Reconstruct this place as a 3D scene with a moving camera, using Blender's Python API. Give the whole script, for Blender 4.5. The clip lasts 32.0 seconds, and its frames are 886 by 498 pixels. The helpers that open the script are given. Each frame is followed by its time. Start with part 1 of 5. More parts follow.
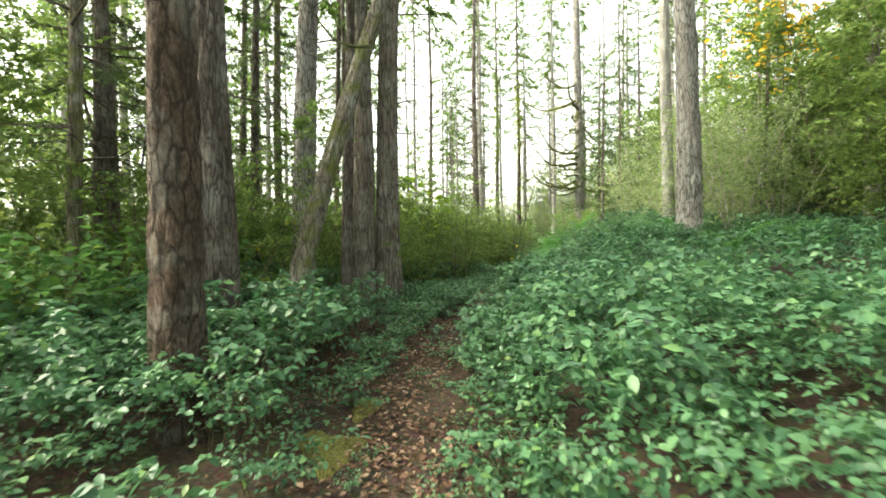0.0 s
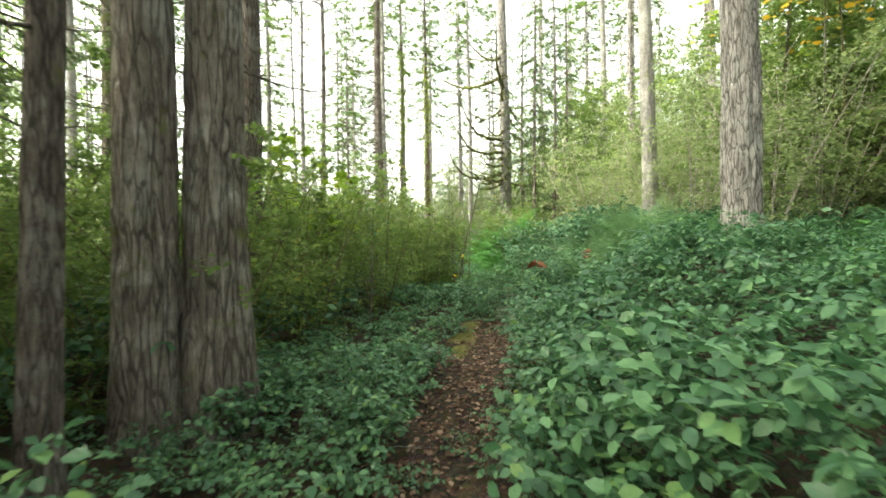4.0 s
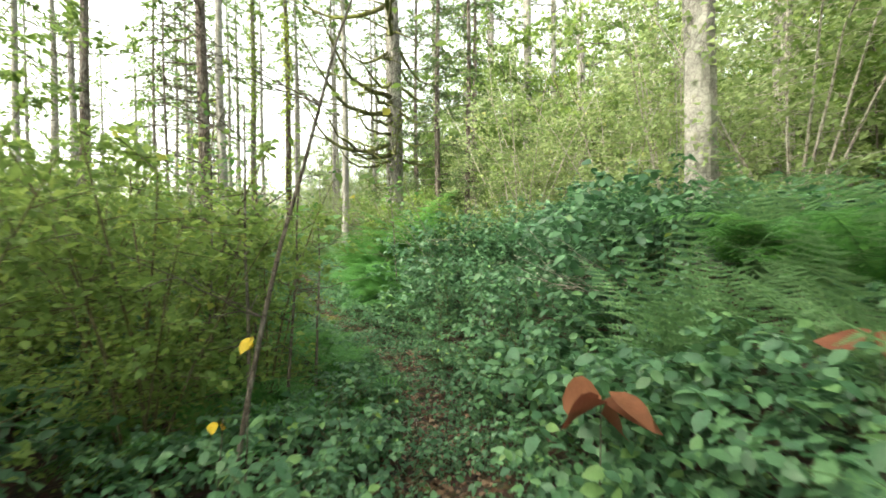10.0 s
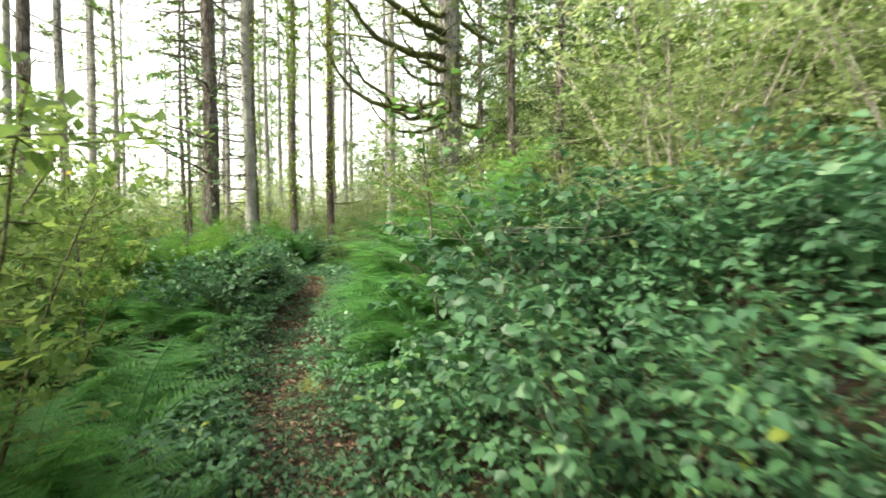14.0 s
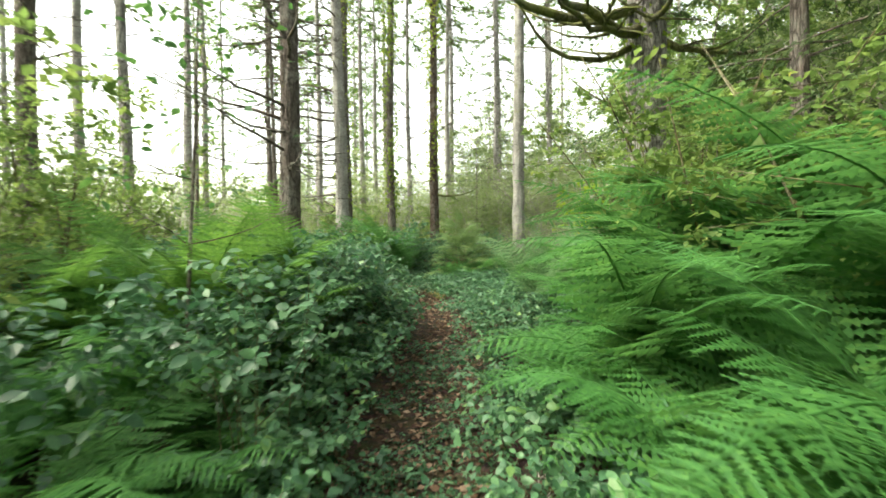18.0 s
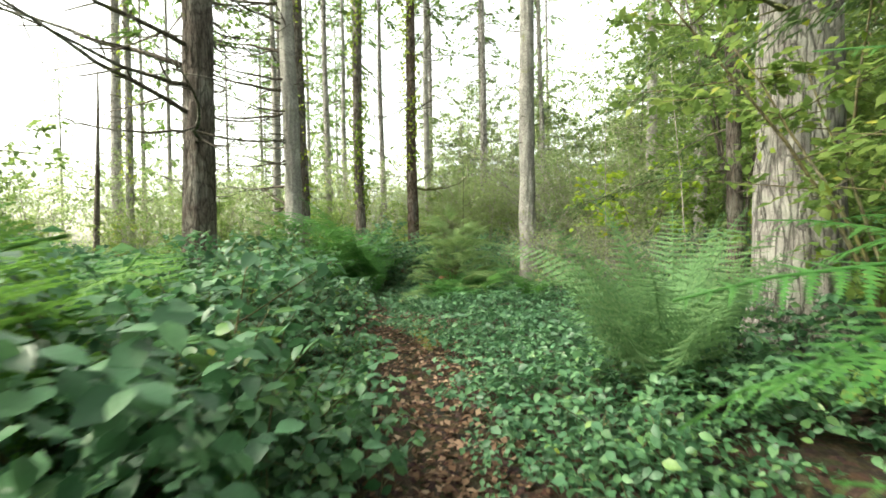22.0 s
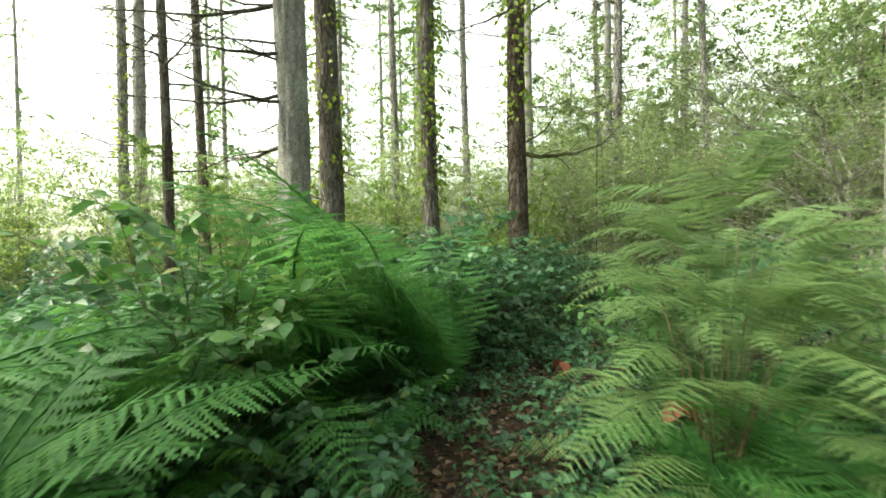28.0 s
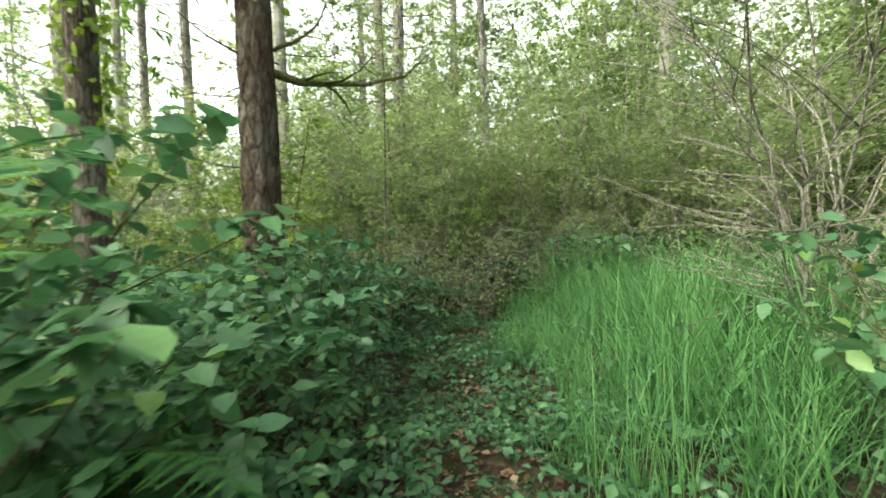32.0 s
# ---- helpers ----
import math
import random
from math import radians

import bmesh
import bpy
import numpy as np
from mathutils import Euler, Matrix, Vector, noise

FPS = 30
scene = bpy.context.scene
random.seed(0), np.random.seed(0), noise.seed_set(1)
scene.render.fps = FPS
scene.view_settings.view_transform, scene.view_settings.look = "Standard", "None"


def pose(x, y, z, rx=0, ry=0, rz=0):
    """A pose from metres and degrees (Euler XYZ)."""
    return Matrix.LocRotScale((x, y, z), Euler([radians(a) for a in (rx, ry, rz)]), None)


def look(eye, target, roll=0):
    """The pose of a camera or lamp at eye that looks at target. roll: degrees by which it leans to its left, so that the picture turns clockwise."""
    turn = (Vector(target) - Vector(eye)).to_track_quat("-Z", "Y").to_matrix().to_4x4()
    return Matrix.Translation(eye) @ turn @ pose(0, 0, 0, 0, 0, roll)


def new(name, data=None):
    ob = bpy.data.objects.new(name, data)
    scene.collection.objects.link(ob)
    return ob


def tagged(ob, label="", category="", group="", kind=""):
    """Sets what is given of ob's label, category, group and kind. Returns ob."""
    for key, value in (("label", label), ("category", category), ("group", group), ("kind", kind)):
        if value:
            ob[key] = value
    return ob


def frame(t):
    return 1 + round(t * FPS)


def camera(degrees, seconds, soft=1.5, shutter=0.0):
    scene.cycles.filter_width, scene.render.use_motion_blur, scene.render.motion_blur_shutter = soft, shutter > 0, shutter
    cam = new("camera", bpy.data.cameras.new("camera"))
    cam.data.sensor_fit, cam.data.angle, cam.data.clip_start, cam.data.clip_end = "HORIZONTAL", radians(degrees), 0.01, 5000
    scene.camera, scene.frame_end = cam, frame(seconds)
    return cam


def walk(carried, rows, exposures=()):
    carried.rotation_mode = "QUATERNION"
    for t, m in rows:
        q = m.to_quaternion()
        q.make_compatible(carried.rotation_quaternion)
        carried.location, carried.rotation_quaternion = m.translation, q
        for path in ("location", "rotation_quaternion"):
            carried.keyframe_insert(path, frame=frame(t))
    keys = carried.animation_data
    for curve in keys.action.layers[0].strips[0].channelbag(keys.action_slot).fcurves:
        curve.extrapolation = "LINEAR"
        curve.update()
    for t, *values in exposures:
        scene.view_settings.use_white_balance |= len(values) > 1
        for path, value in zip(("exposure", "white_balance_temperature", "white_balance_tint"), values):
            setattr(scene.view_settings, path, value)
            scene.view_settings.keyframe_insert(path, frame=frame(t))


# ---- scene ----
# the camera and its walk
cam = camera(86.3, 32.0, soft=1.6, shutter=0.5)
ROWS = [
    (0.0, 0.0, 0.0, 1.34, -0.0, -0.37, 0.71),
    (0.5, -0.076, 0.517, 1.367, -0.39, -0.5, 0.76),
    (1.0, -0.128, 1.106, 1.421, -0.76, -0.51, 0.75),
    (1.5, -0.237, 1.706, 1.463, -1.15, -0.52, 0.61),
    (2.0, -0.27, 2.334, 1.448, -1.68, -0.51, 0.73),
    (2.5, -0.272, 2.989, 1.463, -4.1, -0.49, 0.65),
    (3.0, -0.25, 3.609, 1.49, -8.63, -0.45, 0.86),
    (3.5, -0.186, 4.226, 1.508, -10.7, -0.41, 0.99),
    (5.5, 0.035, 6.086, 1.538, -19.28, -1.0, 0.33),
    (6.0, 0.234, 6.659, 1.598, -19.97, -0.9, 0.52),
    (6.5, 0.426, 7.237, 1.592, -20.86, -0.98, 0.52),
    (7.0, 0.623, 7.738, 1.625, -22.13, -0.89, 0.48),
    (7.5, 0.832, 8.219, 1.667, -22.54, -0.73, 0.44),
    (8.0, 0.968, 8.711, 1.655, -24.93, -0.88, 0.32),
    (8.5, 1.138, 9.206, 1.655, -25.47, -0.94, 0.45),
    (9.0, 1.343, 9.711, 1.649, -25.92, -1.16, 0.49),
    (9.5, 1.574, 10.226, 1.673, -26.88, -1.08, 0.61),
    (10.0, 1.843, 10.663, 1.712, -26.87, -1.1, 0.71),
    (10.5, 2.069, 11.151, 1.709, -27.11, -1.1, 0.66),
    (11.0, 2.32, 11.582, 1.691, -26.89, -1.04, 0.76),
    (11.5, 2.575, 12.021, 1.739, -26.65, -1.02, 0.69),
    (12.0, 2.802, 12.482, 1.736, -26.46, -1.08, 0.63),
    (12.5, 3.013, 12.925, 1.715, -26.09, -1.08, 0.6),
    (13.0, 3.186, 13.397, 1.664, -24.88, -1.11, 0.48),
    (13.5, 3.349, 13.889, 1.646, -23.27, -1.24, 0.52),
    (14.0, 3.516, 14.388, 1.655, -18.94, -1.18, 0.62),
    (14.5, 3.621, 14.951, 1.655, -15.29, -1.21, 0.65),
    (15.0, 3.715, 15.501, 1.655, -10.39, -1.14, 0.59),
    (15.5, 3.711, 16.082, 1.655, -5.88, -1.08, 0.27),
    (17.5, 3.528, 17.689, 1.622, -4.66, -0.92, 0.65),
    (18.0, 3.467, 18.093, 1.625, -8.2, -0.91, 0.66),
    (18.5, 3.475, 18.504, 1.643, -9.46, -0.96, 0.82),
    (19.0, 3.499, 18.885, 1.664, -10.52, -0.9, 0.76),
    (19.5, 3.502, 19.328, 1.679, -10.95, -0.85, 0.73),
    (20.0, 3.558, 19.607, 1.67, -10.96, -0.61, 0.97),
    (20.5, 3.62, 19.868, 1.67, -10.86, -0.6, 0.8),
    (21.0, 3.601, 20.213, 1.658, -10.96, -0.78, 0.8),
    (21.5, 3.641, 20.574, 1.658, -10.94, -0.84, 0.92),
    (22.0, 3.74, 20.89, 1.703, -11.14, -0.85, 1.09),
    (22.5, 3.872, 21.314, 1.736, -14.16, -1.19, 1.24),
    (23.0, 4.038, 21.749, 1.751, -15.03, -1.23, 1.27),
    (23.5, 4.114, 22.188, 1.796, -14.74, -1.29, 1.14),
    (24.0, 4.185, 22.603, 1.853, -13.73, -1.07, 1.26),
    (24.5, 4.238, 22.992, 1.889, -11.05, -1.06, 1.13),
    (25.0, 4.269, 23.451, 1.91, -9.16, -1.06, 1.14),
    (25.5, 4.31, 23.882, 1.925, -5.9, -1.02, 1.19),
    (26.0, 4.28, 24.298, 1.913, -2.86, -1.04, 1.0),
    (26.5, 4.232, 24.724, 1.895, -2.21, -0.98, 1.04),
    (28.5, 4.064, 26.389, 1.886, -0.99, -1.4, 0.88),
    (29.0, 4.046, 26.755, 1.877, -4.68, -1.44, 0.82),
    (29.5, 4.088, 27.136, 1.853, -9.5, -1.54, 1.03),
    (30.0, 4.149, 27.548, 1.826, -16.74, -1.83, 1.15),
    (30.5, 4.271, 27.962, 1.796, -21.45, -1.92, 1.33),
    (31.0, 4.398, 28.32, 1.793, -23.69, -2.01, 1.2),
    (31.5, 4.554, 28.729, 1.805, -26.56, -2.06, 1.31),
    (32.0, 4.721, 29.024, 1.829, -29.92, -1.93, 1.28),
]
STOPS = 2.8
walk(cam, [(t, pose(x, y, z, 90 + pitch, roll, yaw)) for t, x, y, z, yaw, pitch, roll in ROWS],
     exposures=((0.0, STOPS, 7600, 0), (3.0, STOPS + 0.08, 7600, 0), (9.0, STOPS + 0.08, 7600, 0), (12.0, STOPS, 7600, 0), (18.0, STOPS - 0.15, 7450, 0), (26.5, STOPS - 0.15, 7450, 0), (28.8, STOPS - 0.2, 7450, -10), (31.0, STOPS - 0.2, 7450, -12), (32.0, STOPS - 0.1, 7450, -6)))

# daylight: a bright hazy sky and a weak, very soft sun from the open side
SUN_UP, SUN_TURN = radians(46), radians(-95)
world = bpy.data.worlds.new("sky")
scene.world = world
world.use_nodes = True
wn, wl = world.node_tree.nodes, world.node_tree.links
sky = wn.new("ShaderNodeTexSky")
sky.sky_type, sky.sun_disc = "NISHITA", False
sky.sun_elevation, sky.sun_rotation = SUN_UP, SUN_TURN
sky.air_density, sky.dust_density = 1.0, 4.0
pale = wn.new("ShaderNodeHueSaturation")
pale.inputs["Saturation"].default_value = 0.35
wl.new(sky.outputs[0], pale.inputs["Color"])
wl.new(pale.outputs[0], wn["Background"].inputs[0])
wn["Background"].inputs[1].default_value = 0.15
sun = new("sun", bpy.data.lights.new("sun", "SUN"))
sun.data.energy, sun.data.angle, sun.data.color = 1.0, radians(16), (1.0, 0.96, 0.9)
sun_from = Vector((math.sin(SUN_TURN) * math.cos(SUN_UP), math.cos(SUN_TURN) * math.cos(SUN_UP), math.sin(SUN_UP)))
sun.matrix_world = look(sun_from * 60, (0, 0, 0))


# ---- materials ----
def material(name):
    m = bpy.data.materials.new(name)
    m.use_nodes = True
    return m, m.node_tree.nodes, m.node_tree.links, m.node_tree.nodes["Principled BSDF"]


def ramp(nodes, stops):
    r = nodes.new("ShaderNodeValToRGB")
    el = r.color_ramp.elements
    el[0].position, el[0].color = stops[0][0], (*stops[0][1], 1)
    el[1].position, el[1].color = stops[-1][0], (*stops[-1][1], 1)
    for p, c in stops[1:-1]:
        e = el.new(p)
        e.color = (*c, 1)
    return r


def leaf_material(name, stops, rough, through_light, glow_mul=1.7, relief=0.15, grain=90.0):
    """Leaves: colour by leaf and by plant, a fine vein relief, and light that passes through the blade."""
    m, n, l, b = material(name)
    geo, info = n.new("ShaderNodeNewGeometry"), n.new("ShaderNodeObjectInfo")
    add = n.new("ShaderNodeMath")
    add.operation = "MULTIPLY_ADD"
    add.inputs[1].default_value = 0.72
    half = n.new("ShaderNodeMath")
    half.operation = "MULTIPLY"
    half.inputs[1].default_value = 0.28
    l.new(info.outputs["Random"], half.inputs[0])
    l.new(geo.outputs["Random Per Island"], add.inputs[0])
    l.new(half.outputs[0], add.inputs[2])
    r = ramp(n, stops)
    l.new(add.outputs[0], r.inputs[0])
    tc, no = n.new("ShaderNodeTexCoord"), n.new("ShaderNodeTexNoise")
    no.inputs["Scale"].default_value, no.inputs["Detail"].default_value = grain, 3.0
    l.new(tc.outputs["Object"], no.inputs["Vector"])
    blotch = n.new("ShaderNodeMapRange")
    blotch.inputs[3].default_value, blotch.inputs[4].default_value = 0.72, 1.25
    l.new(no.outputs["Fac"], blotch.inputs[0])
    hv = n.new("ShaderNodeHueSaturation")
    l.new(r.outputs[0], hv.inputs["Color"])
    l.new(blotch.outputs[0], hv.inputs["Value"])
    l.new(hv.outputs[0], b.inputs["Base Color"])
    b.inputs["Roughness"].default_value = rough
    b.inputs["Specular IOR Level"].default_value = 0.2 if rough >= 0.45 else 0.34
    bump = n.new("ShaderNodeBump")
    bump.inputs["Strength"].default_value, bump.inputs["Distance"].default_value = relief, 0.01
    l.new(no.outputs["Fac"], bump.inputs["Height"])
    l.new(bump.outputs[0], b.inputs["Normal"])
    tr, mix = n.new("ShaderNodeBsdfTranslucent"), n.new("ShaderNodeMixShader")
    lit = n.new("ShaderNodeHueSaturation")
    lit.inputs["Value"].default_value, lit.inputs["Hue"].default_value = glow_mul, 0.485
    l.new(hv.outputs[0], lit.inputs["Color"])
    l.new(lit.outputs[0], tr.inputs[0])
    mix.inputs[0].default_value = through_light
    l.new(b.outputs[0], mix.inputs[1])
    l.new(tr.outputs[0], mix.inputs[2])
    l.new(mix.outputs[0], n["Material Output"].inputs[0])
    return m


def bark_material(name, dark, mid, light, moss=0.0, lichen=0.35, scale=21.0, stretch=0.17, relief=0.9, roughness=0.95, deep=0.85):
    """Bark: uneven upright plates between furrows, flaky grain, pale lichen in patches, some moss."""
    m, n, l, b = material(name)
    tc, mp = n.new("ShaderNodeTexCoord"), n.new("ShaderNodeMapping")
    mp.inputs["Scale"].default_value = (1, 1, stretch)
    l.new(tc.outputs["Object"], mp.inputs[0])

    def tex(scale, detail, rough=0.55, warp=0.0, plain=False):
        t = n.new("ShaderNodeTexNoise")
        t.inputs["Scale"].default_value, t.inputs["Detail"].default_value = scale, detail
        t.inputs["Roughness"].default_value, t.inputs["Distortion"].default_value = rough, warp
        l.new((tc.outputs["Object"] if plain else mp.outputs[0]), t.inputs["Vector"])
        return t.outputs["Fac"]

    def span(source, a, b, c=0.0, d=1.0):
        r = n.new("ShaderNodeMapRange")
        for i, v in enumerate((a, b, c, d)):
            r.inputs[i + 1].default_value = v
        l.new(source, r.inputs[0])
        return r.outputs[0]

    def math_node(op, x, y):
        k = n.new("ShaderNodeMath")
        k.operation = op
        for i, v in enumerate((x, y)):
            if isinstance(v, float):
                k.inputs[i].default_value = v
            else:
                l.new(v, k.inputs[i])
        return k.outputs[0]

    def blend(fac, x, y):
        k = n.new("ShaderNodeMix")
        k.data_type = "RGBA"
        l.new(fac, k.inputs[0])
        for i, v in ((6, x), (7, y)):
            if isinstance(v, tuple):
                k.inputs[i].default_value = (*v, 1)
            else:
                l.new(v, k.inputs[i])
        return k.outputs[2]
    shift = n.new("ShaderNodeTexNoise")
    shift.inputs["Scale"].default_value, shift.inputs["Detail"].default_value, shift.inputs["Roughness"].default_value = 9.0, 6.0, 0.7
    l.new(mp.outputs[0], shift.inputs["Vector"])
    warp = n.new("ShaderNodeVectorMath")
    warp.operation = "MULTIPLY_ADD"
    warp.inputs[1].default_value = (0.075, 0.075, 0.075)
    l.new(shift.outputs["Color"], warp.inputs[0])
    l.new(mp.outputs[0], warp.inputs[2])
    cell = n.new("ShaderNodeTexVoronoi")
    cell.feature = "DISTANCE_TO_EDGE"
    cell.inputs["Scale"].default_value = scale
    l.new(warp.outputs[0], cell.inputs["Vector"])
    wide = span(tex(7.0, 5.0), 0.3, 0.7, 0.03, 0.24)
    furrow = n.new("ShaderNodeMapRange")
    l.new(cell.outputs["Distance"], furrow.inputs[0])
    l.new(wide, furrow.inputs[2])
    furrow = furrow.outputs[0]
    minor = span(math_node("ABSOLUTE", math_node("SUBTRACT", tex(scale * 2.3, 4.0, 0.65, 0.5), 0.5), 0.0), 0.0, 0.07)
    grain = tex(60.0, 6.0, 0.75)
    plate = math_node("MULTIPLY", furrow, math_node("ADD", math_node("MULTIPLY", minor, 0.4), 0.6))
    tone = ramp(n, ((0.28, dark), (0.5, mid), (0.72, light)))
    l.new(grain, tone.inputs[0])
    col = blend(span(tex(3.1, 6.0, 0.6, 0.4, True), 0.48, 0.64, 0.0, lichen), tone.outputs[0], (0.46, 0.46, 0.42))
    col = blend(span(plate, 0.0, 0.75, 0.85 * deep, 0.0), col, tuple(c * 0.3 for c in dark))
    col = blend(span(tex(4.2, 8.0, 0.65, 0.0, True), 0.66 - 0.3 * moss, 0.76 - 0.22 * moss, 0.0, 0.85), col, (0.13, 0.15, 0.035))
    l.new(col, b.inputs["Base Color"])
    b.inputs["Roughness"].default_value = roughness
    b.inputs["Specular IOR Level"].default_value = 0.2
    bump = n.new("ShaderNodeBump")
    bump.inputs["Strength"].default_value, bump.inputs["Distance"].default_value = relief, 0.03
    l.new(math_node("ADD", plate, math_node("MULTIPLY", grain, 0.4)), bump.inputs["Height"])
    l.new(bump.outputs[0], b.inputs["Normal"])
    return m


def soil_material():
    """Forest floor: dark humus and needles, brown litter, patches of moss."""
    m, n, l, b = material("forest_floor")
    tc = n.new("ShaderNodeTexCoord")

    def tex(scale, detail, rough=0.6):
        t = n.new("ShaderNodeTexNoise")
        t.inputs["Scale"].default_value, t.inputs["Detail"].default_value, t.inputs["Roughness"].default_value = scale, detail, rough
        l.new(tc.outputs["Object"], t.inputs["Vector"])
        return t
    fine, mid, wide = tex(55, 6, 0.75), tex(7, 5), tex(0.9, 4)
    vo = n.new("ShaderNodeTexVoronoi")
    vo.inputs["Scale"].default_value = 26.0
    l.new(tc.outputs["Object"], vo.inputs["Vector"])
    base = ramp(n, ((0.3, (0.02, 0.013, 0.008)), (0.5, (0.055, 0.036, 0.021)), (0.72, (0.12, 0.082, 0.05))))
    l.new(fine.outputs["Fac"], base.inputs[0])
    chip = n.new("ShaderNodeMix")
    chip.data_type, chip.blend_type = "RGBA", "OVERLAY"
    chip.inputs[0].default_value = 0.45
    l.new(base.outputs[0], chip.inputs[6])
    l.new(vo.outputs["Color"], chip.inputs[7])
    sat = n.new("ShaderNodeHueSaturation")
    sat.inputs["Saturation"].default_value = 0.75
    l.new(chip.outputs[2], sat.inputs["Color"])
    patch = n.new("ShaderNodeMapRange")
    patch.inputs[1].default_value, patch.inputs[2].default_value, patch.inputs[4].default_value = 0.54, 0.68, 0.8
    l.new(mid.outputs["Fac"], patch.inputs[0])
    gate = n.new("ShaderNodeMath")
    gate.operation = "MULTIPLY"
    l.new(patch.outputs[0], gate.inputs[0])
    l.new(wide.outputs["Fac"], gate.inputs[1])
    mix = n.new("ShaderNodeMix")
    mix.data_type = "RGBA"
    mix.inputs[7].default_value = (0.07, 0.085, 0.02, 1)
    l.new(gate.outputs[0], mix.inputs[0])
    l.new(sat.outputs[0], mix.inputs[6])
    l.new(mix.outputs[2], b.inputs["Base Color"])
    b.inputs["Roughness"].default_value = 0.95
    b.inputs["Specular IOR Level"].default_value = 0.15
    bump = n.new("ShaderNodeBump")
    bump.inputs["Strength"].default_value, bump.inputs["Distance"].default_value = 0.9, 0.03
    l.new(fine.outputs["Fac"], bump.inputs["Height"])
    l.new(bump.outputs[0], b.inputs["Normal"])
    return m


def moss_material():
    m, n, l, b = material("moss")
    tc, no = n.new("ShaderNodeTexCoord"), n.new("ShaderNodeTexNoise")
    no.inputs["Scale"].default_value, no.inputs["Detail"].default_value = 70.0, 6.0
    l.new(tc.outputs["Object"], no.inputs["Vector"])
    r = ramp(n, ((0.3, (0.04, 0.045, 0.01)), (0.55, (0.13, 0.13, 0.025)), (0.75, (0.24, 0.21, 0.05))))
    l.new(no.outputs["Fac"], r.inputs[0])
    l.new(r.outputs[0], b.inputs["Base Color"])
    b.inputs["Roughness"].default_value = 1.0
    bump = n.new("ShaderNodeBump")
    bump.inputs["Distance"].default_value = 0.03
    l.new(no.outputs["Fac"], bump.inputs["Height"])
    l.new(bump.outputs[0], b.inputs["Normal"])
    return m


SOIL, MOSS = soil_material(), moss_material()
SALAL = leaf_material("salal_leaf", ((0.0, (0.024, 0.07, 0.036)), (0.45, (0.052, 0.133, 0.065)), (0.85, (0.092, 0.198, 0.086)), (0.975, (0.13, 0.23, 0.055)), (1.0, (0.26, 0.27, 0.04))), 0.42, 0.28)
SALAL_BRIGHT = leaf_material("salal_leaf_bright", ((0.0, (0.035, 0.1, 0.032)), (0.5, (0.055, 0.145, 0.04)), (0.93, (0.095, 0.21, 0.045)), (1.0, (0.28, 0.24, 0.03))), 0.38, 0.3)
FERN = leaf_material("fern_blade", ((0.0, (0.038, 0.126, 0.035)), (0.6, (0.063, 0.185, 0.048)), (1.0, (0.1, 0.235, 0.055))), 0.5, 0.42, 1.6)
# brighter copy of the fern blade: backlight is put into its colour
FERN_BACKLIT = leaf_material("fern_blade_backlit", ((0.0, (0.055, 0.15, 0.03)), (0.6, (0.088, 0.215, 0.042)), (1.0, (0.145, 0.275, 0.055))), 0.5, 0.42, 1.35)
FERN_PALE = leaf_material("fern_blade_fading", ((0.0, (0.08, 0.17, 0.075)), (0.6, (0.12, 0.23, 0.1)), (1.0, (0.18, 0.285, 0.135))), 0.6, 0.45, 1.4)
FEATHER = leaf_material("feather_blade", ((0.0, (0.1, 0.18, 0.07)), (0.6, (0.155, 0.245, 0.095)), (1.0, (0.22, 0.31, 0.125))), 0.55, 0.45, 1.4)
THICKET = leaf_material("thicket_leaf", ((0.0, (0.07, 0.13, 0.035)), (0.5, (0.115, 0.19, 0.052)), (0.9, (0.175, 0.25, 0.068)), (1.0, (0.36, 0.31, 0.05))), 0.5, 0.5, 1.5)
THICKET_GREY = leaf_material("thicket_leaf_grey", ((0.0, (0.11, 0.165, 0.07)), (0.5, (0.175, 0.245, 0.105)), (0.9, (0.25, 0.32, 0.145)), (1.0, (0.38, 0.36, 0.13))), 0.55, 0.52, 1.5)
MAPLE = leaf_material("maple_leaf", ((0.0, (0.12, 0.24, 0.03)), (0.6, (0.2, 0.33, 0.04)), (0.9, (0.3, 0.4, 0.05)), (1.0, (0.48, 0.4, 0.04))), 0.5, 0.48, 1.4)
IVY = leaf_material("ivy_leaf", ((0.0, (0.07, 0.14, 0.018)), (0.5, (0.14, 0.22, 0.026)), (1.0, (0.26, 0.31, 0.035))), 0.42, 0.38)
NEEDLE = leaf_material("needle_spray", ((0.0, (0.05, 0.1, 0.026)), (0.6, (0.08, 0.15, 0.036)), (1.0, (0.13, 0.195, 0.045))), 0.6, 0.4)
NEEDLE_DARK = leaf_material("hemlock_needle", ((0.0, (0.04, 0.075, 0.028)), (0.6, (0.068, 0.115, 0.045)), (1.0, (0.115, 0.165, 0.068))), 0.6, 0.4)
GRASS = leaf_material("grass_blade", ((0.0, (0.06, 0.165, 0.065)), (0.7, (0.11, 0.25, 0.095)), (0.95, (0.17, 0.31, 0.11)), (1.0, (0.42, 0.37, 0.17))), 0.45, 0.4)
LITTER = leaf_material("fallen_leaf", ((0.0, (0.05, 0.026, 0.015)), (0.4, (0.115, 0.066, 0.04)), (0.75, (0.25, 0.17, 0.12)), (1.0, (0.42, 0.32, 0.23))), 0.75, 0.12, 1.3, 0.3)
RUST = leaf_material("withered_leaf", ((0.0, (0.1, 0.034, 0.017)), (0.6, (0.165, 0.062, 0.033)), (1.0, (0.24, 0.11, 0.055))), 0.65, 0.25, 1.4, 0.3)
